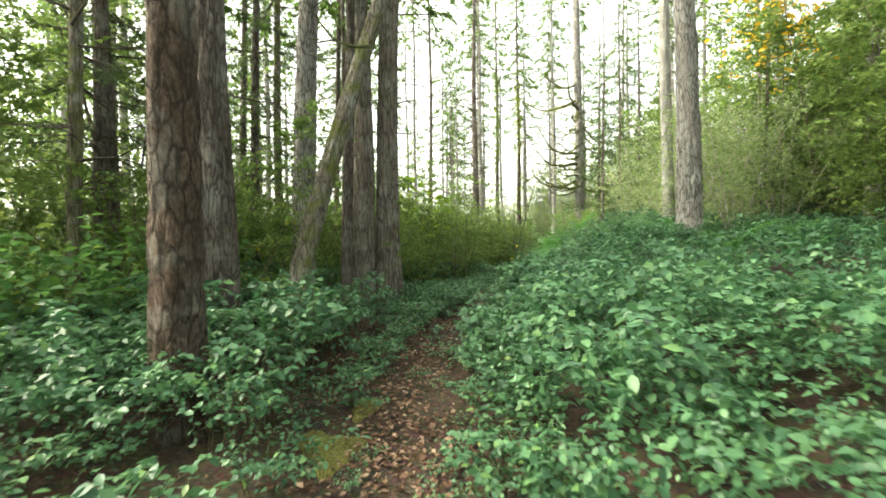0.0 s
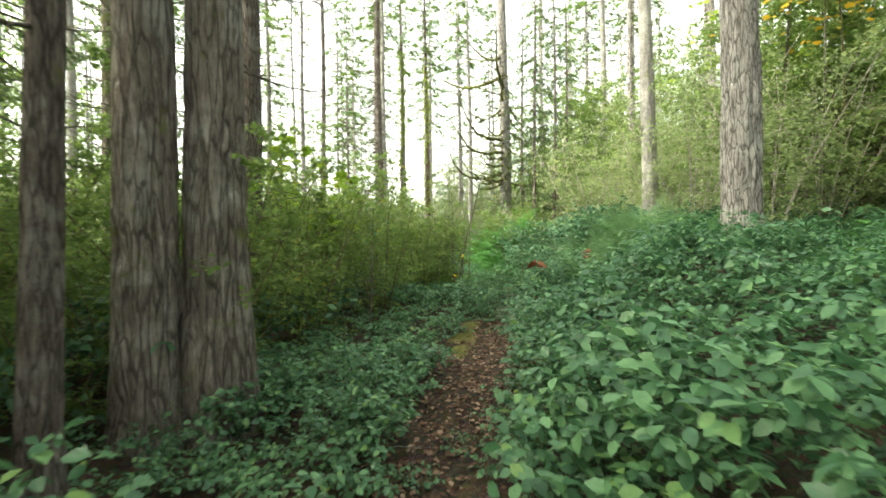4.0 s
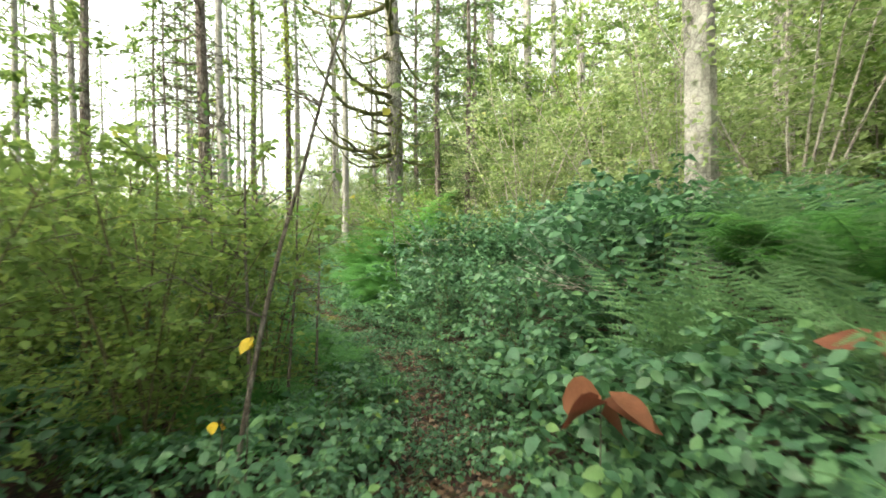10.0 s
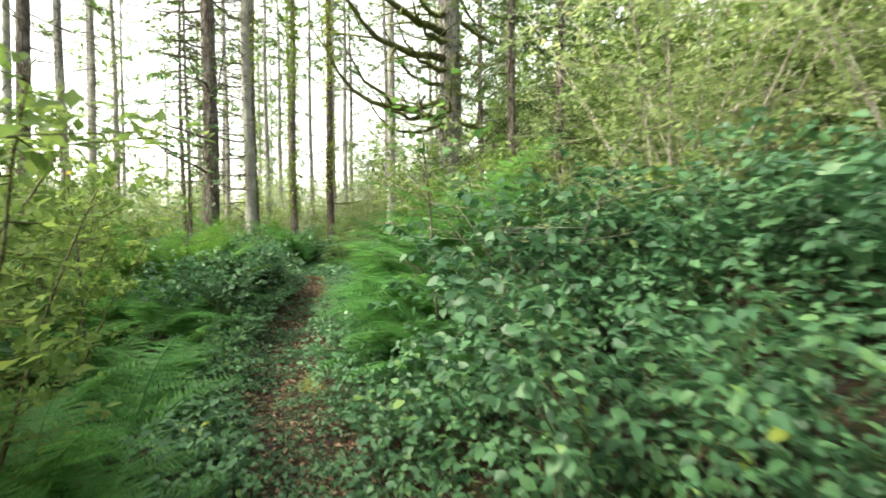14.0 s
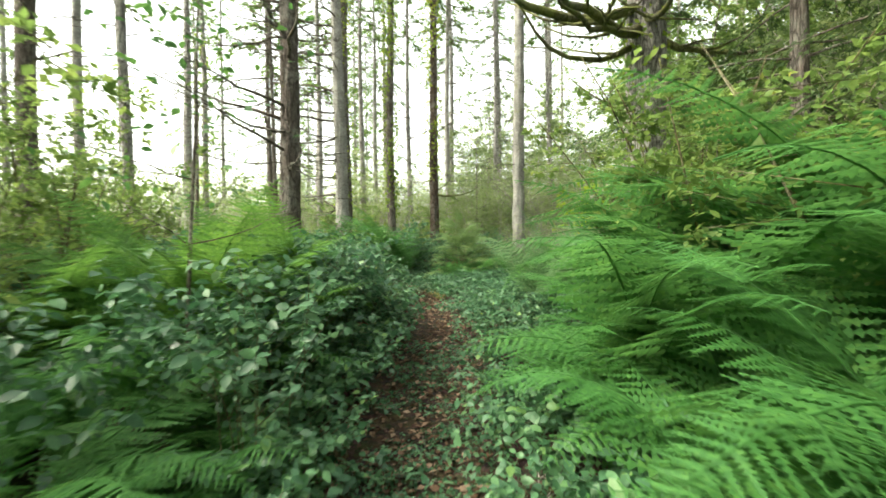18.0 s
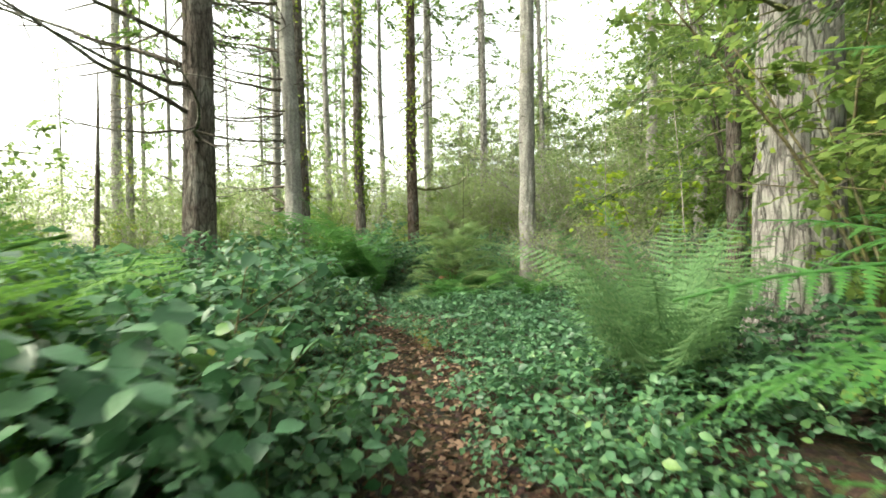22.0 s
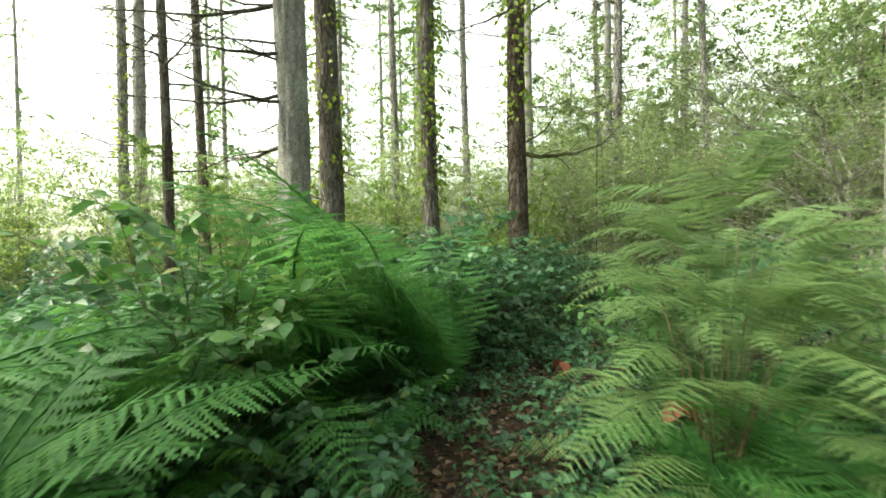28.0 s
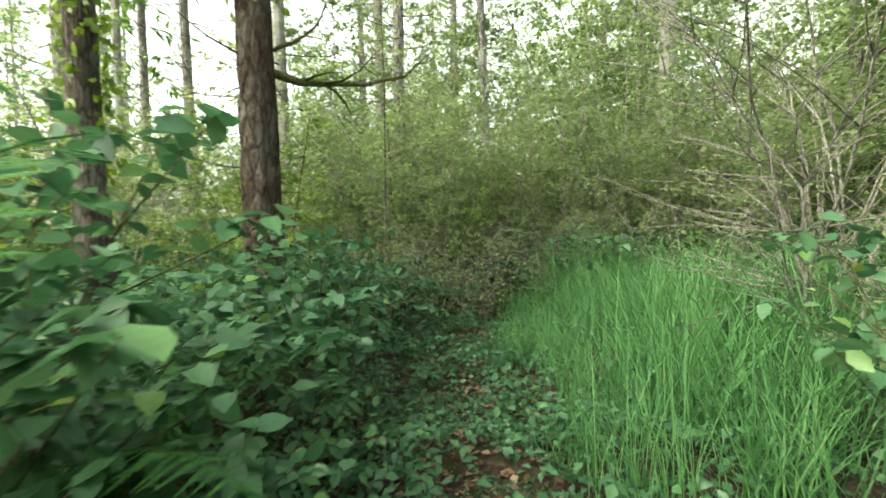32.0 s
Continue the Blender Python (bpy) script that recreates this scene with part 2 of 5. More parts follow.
YELLOW = leaf_material("yellow_leaf", ((0.0, (0.45, 0.3, 0.02)), (1.0, (0.6, 0.45, 0.05))), 0.5, 0.4, 1.3)
# far leaves: the haze of distance is put into this paler green
DISTANT_HAZED = leaf_material("distant_leaf_hazed", ((0.0, (0.14, 0.2, 0.075)), (0.6, (0.2, 0.27, 0.1)), (1.0, (0.3, 0.35, 0.14))), 0.6, 0.5, 1.5)
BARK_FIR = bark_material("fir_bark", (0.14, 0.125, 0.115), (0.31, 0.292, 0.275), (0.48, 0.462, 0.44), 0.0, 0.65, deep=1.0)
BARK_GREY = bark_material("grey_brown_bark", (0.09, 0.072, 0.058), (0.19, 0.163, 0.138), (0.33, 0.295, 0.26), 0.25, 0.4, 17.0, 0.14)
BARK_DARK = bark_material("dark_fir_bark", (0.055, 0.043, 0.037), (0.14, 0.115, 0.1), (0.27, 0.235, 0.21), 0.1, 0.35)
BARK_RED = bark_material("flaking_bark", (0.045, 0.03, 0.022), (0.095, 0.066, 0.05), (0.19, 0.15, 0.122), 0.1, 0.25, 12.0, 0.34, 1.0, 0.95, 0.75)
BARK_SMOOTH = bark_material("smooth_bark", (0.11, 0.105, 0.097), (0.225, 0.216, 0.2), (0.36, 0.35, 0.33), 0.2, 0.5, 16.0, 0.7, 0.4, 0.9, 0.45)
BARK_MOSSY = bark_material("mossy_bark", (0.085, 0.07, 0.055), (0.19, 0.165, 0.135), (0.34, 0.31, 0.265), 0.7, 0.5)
TWIG = bark_material("dead_twig", (0.05, 0.04, 0.032), (0.11, 0.092, 0.075), (0.2, 0.175, 0.145), 0.2, 0.35, 24.0, 0.5, 0.4)
TWIG_PALE = bark_material("bleached_twig", (0.2, 0.175, 0.15), (0.34, 0.31, 0.27), (0.48, 0.45, 0.4), 0.05, 0.5, 24.0, 0.5, 0.4)
TWIG_MOSS = bark_material("mossy_twig", (0.05, 0.043, 0.03), (0.11, 0.095, 0.065), (0.18, 0.16, 0.115), 0.85, 0.2, 24.0, 0.5, 0.6)
TWIG_GREY = bark_material("lichened_twig", (0.12, 0.11, 0.095), (0.22, 0.205, 0.18), (0.34, 0.32, 0.28), 0.25, 0.5, 24.0, 0.5, 0.4)
STEM = bark_material("green_stem", (0.06, 0.054, 0.026), (0.12, 0.105, 0.05), (0.2, 0.175, 0.09), 0.3, 0.15, 30.0, 0.4, 0.3, 0.7)

# ---- tools ----
def thing(name, label, category, group="", m=None, kind=""):
    ob = new(name)
    ob.empty_display_size = 0.1
    if m is not None:
        ob.matrix_basis = m
    return tagged(ob, label, category, group, kind)


def part(name, mesh, parent, label="", m=None, kind=""):
    ob = new(name, mesh)
    ob.parent = parent
    if m is not None:
        ob.matrix_basis = m
    return tagged(ob, label, kind=kind)


def mesh_of(name, verts, faces, mat, smooth=True):
    me = bpy.data.meshes.new(name)
    if isinstance(faces, list):
        me.from_pydata(np.asarray(verts, float).tolist(), [], faces)
    else:  # triangles in one array
        n = len(faces)
        me.vertices.add(len(verts))
        me.vertices.foreach_set("co", np.asarray(verts, np.float32).ravel())
        me.loops.add(3 * n)
        me.loops.foreach_set("vertex_index", np.asarray(faces, np.int32).ravel())
        me.polygons.add(n)
        me.polygons.foreach_set("loop_start", np.arange(0, 3 * n, 3, dtype=np.int32))
        me.update(calc_edges=True)
        me.validate()
    for k in (mat if isinstance(mat, tuple) else (mat,)):
        me.materials.append(k)
    if smooth:
        me.polygons.foreach_set("use_smooth", [True] * len(me.polygons))
    return me


def triangles(faces):
    """Faces as an array of triangles."""
    if not isinstance(faces, list):
        return faces
    return np.array([(q[0], q[i], q[i + 1]) for q in faces for i in range(1, len(q) - 1)], dtype=np.int64)


def joined(pieces):
    """Lays (verts, faces) pieces into one pair of arrays."""
    vs, fs, k = [], [], 0
    for v, f in pieces:
        vs.append(np.asarray(v, float))
        fs.append(triangles(f) + k)
        k += len(v)
    return np.concatenate(vs), np.concatenate(fs)


def moved(piece, m):
    v, f = piece
    a = np.array(m)
    return v @ a[:3, :3].T + a[:3, 3], f


def unit(a):
    a = np.asarray(a, float)
    return a / np.maximum(np.linalg.norm(a, axis=-1, keepdims=True), 1e-9)


def vnoise(p):
    """Smooth value noise in 0..1 at the points p (n x 3)."""
    p = np.asarray(p, float)
    i = np.floor(p)
    f = p - i
    f = f * f * (3 - 2 * f)
    out = 0
    for dx in (0, 1):
        for dy in (0, 1):
            for dz in (0, 1):
                h = np.sin((i[:, 0] + dx) * 127.1 + (i[:, 1] + dy) * 311.7 + (i[:, 2] + dz) * 74.7) * 43758.5453
                w = (f[:, 0] if dx else 1 - f[:, 0]) * (f[:, 1] if dy else 1 - f[:, 1]) * (f[:, 2] if dz else 1 - f[:, 2])
                out = out + w * (h - np.floor(h))
    return out


def leaf_shape(rows, width, fold=0.12, droop=0.18, wide_at=0.45):
    """A leaf of length 1 along +y, its face up: a folded, drooping blade of that many cross rows."""
    v, f, prev = [], [], None
    for k in range(rows):
        t = k / (rows - 1)
        z = -droop * t * t
        if k in (0, rows - 1):
            v.append((0, t, z))
            cur = [len(v) - 1] * 3
        else:
            s = t / wide_at if t < wide_at else (1 - t) / (1 - wide_at)
            w = 0.5 * width * math.sin(min(1, s) * math.pi / 2) ** 0.8
            v += [(-w, t, z + fold * w * 2), (0, t, z), (w, t, z + fold * w * 2)]
            cur = [len(v) - 3, len(v) - 2, len(v) - 1]
        if prev:
            for a, b in ((0, 1), (1, 2)):
                q = [prev[a], prev[b], cur[b], cur[a]]
                f.append(list(dict.fromkeys(q)))
        prev = cur
    return np.array(v), f


def pinna_shape(pairs, width):
    """A fern's side blade along +y: two rows of pointed leaflets on a midrib."""
    v, f = [], []
    for k in range(pairs):
        t, d = k / pairs, 1.12 / pairs
        w = 0.5 * width * (1 - t) ** 0.7
        for side in (-1, 1):
            o = len(v)
            v += [(0, t, 0), (side * w, t + 0.8 * d, -0.012), (0, t + d, 0)]
            f.append([o, o + 1, o + 2] if side < 0 else [o, o + 2, o + 1])
    return np.array(v), f


DIAMOND = (np.array([(0, 0, 0), (-0.3, 0.45, 0.05), (0, 1, -0.1), (0.3, 0.45, 0.05)]), [[0, 1, 2, 3]])
SLIVER = (np.array([(0, 0, 0), (-0.1, 0.4, 0.0), (0, 1, -0.12), (0.1, 0.4, 0.0)]), [[0, 1, 2, 3]])
OVAL_LOW, OVAL, OVAL_FINE = leaf_shape(3, 0.62), leaf_shape(4, 0.62), leaf_shape(6, 0.64, 0.14, 0.2)
LOBED = (np.array([(0, 0, 0), (-.32, -.06, .03), (-.5, .3, 0), (-.3, .36, .03), (-.42, .72, -.03), (-.14, .62, .02), (0, 1, -.08),
                   (.14, .62, .02), (.42, .72, -.03), (.3, .36, .03), (.5, .3, 0), (.32, -.06, .03)]),
         [[0, 1, 2, 3], [0, 3, 4, 5], [0, 5, 6, 7], [0, 7, 8, 9], [0, 9, 10, 11]])


def scatter(shape, place, axis, face, size):
    """Copies of a leaf shape at the places given, along axis, facing face, in one list of verts and faces."""
    tv, tf = shape
    y = unit(axis)
    z = np.asarray(face, float)
    z = unit(z - y * np.sum(z * y, axis=1, keepdims=True))
    x = np.cross(y, z)
    size = np.broadcast_to(np.asarray(size, float), (len(y),))[:, None, None]
    v = (tv[None, :, 0, None] * x[:, None, :] + tv[None, :, 1, None] * y[:, None, :] + tv[None, :, 2, None] * z[:, None, :]) * size
    v = (v + np.asarray(place)[:, None, :]).reshape(-1, 3)
    tri = triangles(tf)
    return v, (tri[None] + (np.arange(len(y)) * len(tv))[:, None, None]).reshape(-1, 3)


def tube(points, radii, sides=6):
    """A tapered tube along a line of points."""
    p = np.asarray(points, float)
    t = unit(np.gradient(p, axis=0))
    ref = np.array((0.31, 0.77, 0.55)) if abs(t[0, 2]) > 0.8 else np.array((0.05, 0.03, 1.0))
    a = unit(np.cross(t, ref))
    b = np.cross(t, a)
    ang = np.arange(sides) * 2 * math.pi / sides
    ring = a[:, None, :] * np.cos(ang)[None, :, None] + b[:, None, :] * np.sin(ang)[None, :, None]
    v = (p[:, None, :] + ring * np.asarray(radii, float)[:, None, None]).reshape(-1, 3)
    f = [[i * sides + j, i * sides + (j + 1) % sides, (i + 1) * sides + (j + 1) % sides, (i + 1) * sides + j]
         for i in range(len(p) - 1) for j in range(sides)]
    f.append(list(range(sides))[::-1])
    f.append([(len(p) - 1) * sides + j for j in range(sides)])
    return v, f


# ---- the ground ----
# the trodden line, from south to north: x, y, height of the ground
TRAIL = np.array([(0.3, -9, -0.05), (0, 0, 0), (-.27, 2.35, .06), (-.26, 3.6, .12), (0, 6.1, .18), (.82, 8.25, .28), (1.58, 10.3, .34),
                  (2.62, 12.1, .43), (3.4, 13.95, .38), (3.72, 16.0, .38), (3.46, 18.2, .4), (3.52, 19.7, .48), (3.71, 20.9, .54),
                  (4.17, 22.6, .7), (4.27, 24.3, .8), (4.05, 26.4, .82), (4.24, 28, .76), (4.69, 29.1, .73), (6.5, 32.2, .74), (7.3, 33.5, .78), (9.2, 34.8, .8), (14, 37, .9)])
BANK = np.array([(-9, .3), (6, .4), (9, .75), (13, 1.0), (17, .8), (20, .5), (22.5, .22), (25, .06), (28, .08), (30, .25), (34, .3)])


def trail_x(y):
    return np.interp(y, TRAIL[:, 1], TRAIL[:, 0])


def ground(x, y):
    """Height of the ground: the trail's groove, the bank on its right, a slope beyond and small bumps."""
    x, y = np.atleast_1d(np.asarray(x, float)), np.atleast_1d(np.asarray(y, float))
    u = x - trail_x(y)
    s = np.clip((u - 0.35) / 2.6, 0, 1)
    z = np.interp(y, TRAIL[:, 1], TRAIL[:, 2]) + np.interp(y, BANK[:, 0], BANK[:, 1]) * s * s * (3 - 2 * s)
    z = z + 0.05 * np.clip(u - 4, 0, 45) - 0.02 * np.clip(-u - 3, 0, 20)
    q = np.stack([x, y, 0 * x], 1)
    away = np.clip((np.abs(u) - 0.2) / 0.8, 0, 1)
    z = z + (0.16 * vnoise(q * 0.9) + 0.07 * vnoise(q * 3.1 + 5) - 0.11) * (0.15 + 0.85 * away)
    return z + 0.02 * vnoise(q * 9.0) - 0.05 * np.exp(-(u / 0.3) ** 2)


def gz(x, y):
    return float(ground(x, y)[0])


def in_way(v):
    """True where leaves at these points would hang into the walking line."""
    du, dz = np.abs(v[:, 0] - trail_x(v[:, 1])), v[:, 2] - np.interp(v[:, 1], TRAIL[:, 1], TRAIL[:, 2])
    return bool(np.any(((du < 0.29) & (dz > 0.68)) | ((du < 0.22) & (dz > 0.42)) | ((du < 0.16) & (dz > 0.18))))


def spaced(lo, hi, step, far):
    core = np.arange(lo, hi, step)
    out = [1.25 ** k * 0.4 for k in range(1, 32)]
    run = np.cumsum(out)
    run = run[run < far]
    return np.concatenate([lo - run[::-1], core, core[-1] + run])


gx, gy = spaced(-4.5, 11, 0.14, 420), spaced(-3, 37, 0.14, 420)
GX, GY = np.meshgrid(gx, gy)
gv = np.stack([GX.ravel(), GY.ravel(), ground(GX.ravel(), GY.ravel())], 1)
w = len(gx)
gf = [[j * w + i, j * w + i + 1, (j + 1) * w + i + 1, (j + 1) * w + i] for j in range(len(gy) - 1) for i in range(w - 1)]
floor = new("ground", mesh_of("ground", gv, gf, SOIL))
tagged(floor, "brown forest floor of humus, needles and moss with a narrow trodden trail", "ground", kind="structure")

# ---- trees ----
def trunk_mesh(name, r, height, lean, mat, sides, fine, seed, flare=0.35, relief=0.06, bend=0.0, foot=0.28):
    """A tapered trunk with a flared foot, long bark ridges and a slight bend; local origin at the foot."""
    low = np.concatenate([np.arange(-0.25, 4.6, fine), np.arange(4.6, 9, fine * 2.5), np.arange(9, height, 1.2), [height]]) if fine < 0.5 else np.concatenate([[-0.3, 0, 0.3, 0.8, 1.6, 3], np.arange(5, height, 3.0), [height]])
    low = low[low <= height]
    ang = np.arange(sides) * 2 * math.pi / sides
    Z, A = np.meshgrid(low, ang, indexing="ij")
    z, a = Z.ravel(), A.ravel()
    rad = r * (1 - 0.82 * np.clip(z, 0, None) / height) + r * flare * np.exp(-np.clip(z, 0, None) / foot) * (1 + 0.35 * np.sin(a * 4 + seed))
    p = np.stack([np.cos(a) * 2.2, np.sin(a) * 2.2, z * 0.9], 1)
    ridges = np.abs(vnoise(np.stack([np.cos(a) * 4.6, np.sin(a) * 4.6, z * 2.2], 1) + seed * 7.3) - 0.5) * 2
    rough = vnoise(np.stack([np.cos(a) * 9, np.sin(a) * 9, z * 9], 1) + seed * 3.1)
    rad = rad * (1 + relief * (2.2 * np.clip(ridges * 2.2, 0, 1) - 1.4) + 0.35 * relief * (rough - 0.5) + 0.10 * (vnoise(p + seed) - 0.5))
    cx = lean[0] * z + bend * np.sin(z * 0.55 + seed) * 0.12
    cy = lean[1] * z + bend * np.cos(z * 0.47 + seed) * 0.12
    v = np.stack([cx + rad * np.cos(a), cy + rad * np.sin(a), z], 1)
    k = len(low)
    f = [[i * sides + j, i * sides + (j + 1) % sides, (i + 1) * sides + (j + 1) % sides, (i + 1) * sides + j] for i in range(k - 1) for j in range(sides)]
    return mesh_of(name, v, f, mat)


def limb(rng, length, r0, rise, twigs, droop=0.0, sides=5, crook=0.07, n=9):
    """A bare limb along +x with side twigs."""
    s = np.linspace(0, 1, n)
    wob = np.cumsum(rng.normal(0, crook, (n, 3)), axis=0) * 0.25 * length
    wob -= wob[0]
    pts = np.stack([s * length, 0 * s, rise * length * s - droop * length * np.sin(s * math.pi * 0.9) + 0.1 * length * s ** 3], 1) + wob
    pieces = [tube(pts, r0 * (1 - 0.85 * s), sides)]
    for k in range(twigs):
        i = int(rng.integers(1, n - 1))
        ln = length * rng.uniform(0.12, 0.4)
        side = 1 if k % 2 else -1
        d = unit(np.array([rng.uniform(0.3, 1), side * rng.uniform(0.4, 1), rng.uniform(-0.5, 0.35)]))
        q = np.linspace(0, 1, 4 if n > 6 else 2)[:, None]
        tp = pts[i] + q * ln * d + q ** 2 * ln * rng.normal(0, 0.18, 3)
        pieces.append(tube(tp, r0 * 0.45 * (1 - i / n) * (1 - 0.8 * q[:, 0]) + 0.002, 3))
    return joined(pieces)


RNG = np.random.default_rng(11)
DEAD = [mesh_of("dead_limb", *limb(RNG, 1.0, 0.014, RNG.uniform(-0.15, 0.25), 7, RNG.uniform(0, 0.12)), TWIG) for _ in range(6)]
MOSSY = [mesh_of("mossy_limb", *limb(RNG, 1.0, 0.024, RNG.uniform(0.0, 0.2), 6, RNG.uniform(0.14, 0.24), 6, 0.05), TWIG_MOSS) for _ in range(5)]
PALE = [mesh_of("bleached_limb", *limb(RNG, 1.0, 0.012, RNG.uniform(-0.1, 0.3), 9, 0.02), TWIG_PALE) for _ in range(3)]


def twig_cloud(rng, z0, z1, n, reach, mat):
    """Many fine dead limbs up a far trunk, in one mesh."""
    out = []
    for k in range(n):
        v, f = limb(rng, reach * rng.uniform(0.4, 1), 0.019, rng.uniform(-0.25, 0.3), 6, rng.uniform(0, 0.1), 3, 0.09, 5)
        a, z = rng.uniform(0, 2 * math.pi), z0 + (z1 - z0) * (k + rng.random()) / n
        c, s = math.cos(a), math.sin(a)
        out.append((np.stack([v[:, 0] * c - v[:, 1] * s, v[:, 0] * s + v[:, 1] * c, v[:, 2] + z], 1), f))
    return mesh_of("brushwood", *joined(out), mat)


TWIGS = [twig_cloud(RNG, 1.6, 13, 40, 2.0, TWIG), twig_cloud(RNG, 2.5, 14, 36, 1.7, TWIG), twig_cloud(RNG, 2.5, 13, 30, 2.4, TWIG)]


FAR_TWIGS = twig_cloud(RNG, 2.0, 11, 20, 2.2, TWIG)


def fir_crown(rng, z0, z1, reach, boughs, per=14, size=0.42, far=False, mat=None, step=5):
    """Drooping boughs of needle sprays round the upper trunk."""
    P, A, S, wood = [], [], [], []
    for k in range(boughs):
        h = k / boughs
        z = z0 + (z1 - z0) * h + rng.uniform(-0.3, 0.3)
        ln = reach * (1 - 0.75 * h) * rng.uniform(0.55, 1.1)
        a = k * 2.4 + rng.uniform(-0.4, 0.4)
        d = np.array([math.cos(a), math.sin(a), 0])
        q = np.linspace(0, 1, 6)
        pts = d * (q * ln)[:, None] + np.array([0, 0, 1.0]) * (z - 0.38 * ln * q ** 1.6 + 0.12 * ln * q)[:, None]
        wood.append(tube(pts[::step], (0.03 if step > 1 else 0.016) * (1 - 0.85 * q[::step]), 3))
        n = int(per * ln) + 5
        t = rng.uniform(0.15, 1, n)
        base = np.stack([np.interp(t, q, pts[:, i]) for i in range(3)], 1)
        side = np.where(rng.random(n) < 0.5, -1, 1)[:, None] * np.array([-d[1], d[0], 0])
        P.append(base + rng.normal(0, 0.05, (n, 3)))
        A.append(d * 0.6 + side * rng.uniform(0.3, 1.1, (n, 1)) + np.array([0, 0, -1]) * rng.uniform(0.1, 0.7, (n, 1)))
        S.append(rng.uniform(0.6, 1.3, n) * size)
    P, A, S = np.concatenate(P), np.concatenate(A), np.concatenate(S)
    N = np.tile((0, 0, 1.0), (len(P), 1)) + rng.normal(0, 0.3, (len(P), 3))
    fan = SLIVER if far else (np.array([(0, 0, 0), (-.2, .34, -.03), (-.04, .36, 0), (0, 1, -.15), (.04, .36, 0), (.2, .34, -.03)]), [[0, 1, 2], [0, 2, 3], [0, 3, 4], [0, 4, 5]])
    return mesh_of("crown", *scatter(fan, P, A, N, S), mat or NEEDLE), mesh_of("bough_frame", *joined(wood), TWIG)


CROWNS = [fir_crown(RNG, 10.5, 21, 2.4, 40, 11), fir_crown(RNG, 11.5, 21.5, 2.0, 36, 11), fir_crown(RNG, 9.0, 20.5, 2.3, 40, 11)]
FAR_CROWN = fir_crown(RNG, 3.0, 20.0, 2.4, 60, 9, 0.5, True)


def ivy_mesh(rng, r, z0, z1, n, size, lean):
    z = z0 + (z1 - z0) * rng.random(n) ** 0.9
    a = rng.uniform(0, 2 * math.pi, n)
    thick = np.abs(vnoise(np.stack([np.cos(a) * 1.5, np.sin(a) * 1.5, z * 0.8], 1)))
    keep = thick > 0.36
    z, a, thick = z[keep], a[keep], thick[keep]
    d = np.stack([np.cos(a), np.sin(a), 0 * a], 1)
    p = d * (r * (1 - 0.7 * z / 20) + 0.01 + rng.random(len(z)) * 0.34 * thick ** 1.6)[:, None] + np.stack([lean[0] * z, lean[1] * z, z], 1)
    ax = rng.normal(0, 0.6, (len(z), 3)) + np.array([0, 0, -0.8]) + d * 0.5
    return mesh_of("ivy", *scatter(OVAL_LOW, p, ax, d + rng.normal(0, 0.35, d.shape), rng.uniform(0.6, 1.2, len(z)) * size), IVY)


def tree(kind, label, x, y, r, bark, lean=(0.0, 0.0), height=21.0, near=2, seed=1, limbs=(), crown=0, ivy=None, twigs=None, bend=0.3, group="standing trees"):
    """A tree with its parts. near: 2 close bark, 1 middle, 0 far. limbs: (shape, z, turn, length, tilt)."""
    t = thing(kind, label, "tree", group, pose(x, y, gz(x, y)))
    sides, fine = ((44, 0.05), (20, 0.16), (9, 1.0))[2 - near]
    part("trunk", trunk_mesh("trunk", r, height, lean, bark, sides, fine, seed, relief=0.075 if near == 2 else 0.05, bend=bend), t)
    for shape, z, turn, ln, tilt in limbs:
        part("branch", shape, t, "", pose(lean[0] * z, lean[1] * z, z, 0, -tilt, turn) @ Matrix.Translation((r * 0.55, 0, 0)) @ Matrix.Scale(ln, 4))
    if crown is not None:
        c, b = CROWNS[crown] if near else FAR_CROWN
        m = pose(lean[0] * 12, lean[1] * 12, (height - 21), 0, 0, seed * 67 % 360)
        part("crown", c, t, "", m, "stuff")
        part("bough_frame", b, t, "", m, "stuff")
    if ivy:
        part("ivy", ivy_mesh(np.random.default_rng(seed), r, ivy[0], ivy[1], ivy[2], ivy[3], lean), t, "yellow-green ivy leaves", None, "stuff")
    if twigs is not None:
        part("brushwood", TWIGS[twigs], t, "", pose(lean[0] * 5, lean[1] * 5, 0, 0, 0, seed * 131 % 360), "stuff")
    return t


def whorls(rng, shapes, z0, z1, n, turn, spread, length, tilt=0.0):
    return [(shapes[int(rng.integers(len(shapes)))], z0 + (z1 - z0) * (k + rng.random()) / n, turn + rng.uniform(-spread, spread),
             length * rng.uniform(0.55, 1.1), tilt + rng.uniform(-14, 14)) for k in range(n)]


# trees beside the first stretch of the trail
tree("fir_tree", "brown flaking-barked conifer trunk standing among salal beside the trail", -1.80, 3.12, 0.165, BARK_RED, (0.0, 0.01), seed=1)
tree("fir_tree", "dark reddish conifer trunk with furrowed bark in the undergrowth", -2.24, 4.66, 0.2, BARK_DARK, (-0.012, 0.01), seed=2, limbs=whorls(RNG, DEAD, 2.6, 5, 4, 90, 150, 0.9))
tree("leaning_tree", "leaning mossy grey tree trunk bowing over the undergrowth", -1.66, 4.72, 0.115, BARK_MOSSY, (0.26, 0.2), 15, 2, 3, whorls(RNG, MOSSY, 3.0, 8, 6, 0, 180, 1.4, 10), crown=None, bend=0.8)
tree("fir_tree", "grey furrowed conifer trunk behind a leaning tree", -2.18, 7.43, 0.185, BARK_FIR, (0.02, 0.0), seed=4, limbs=whorls(RNG, DEAD, 2.4, 6, 6, 180, 170, 1.1))
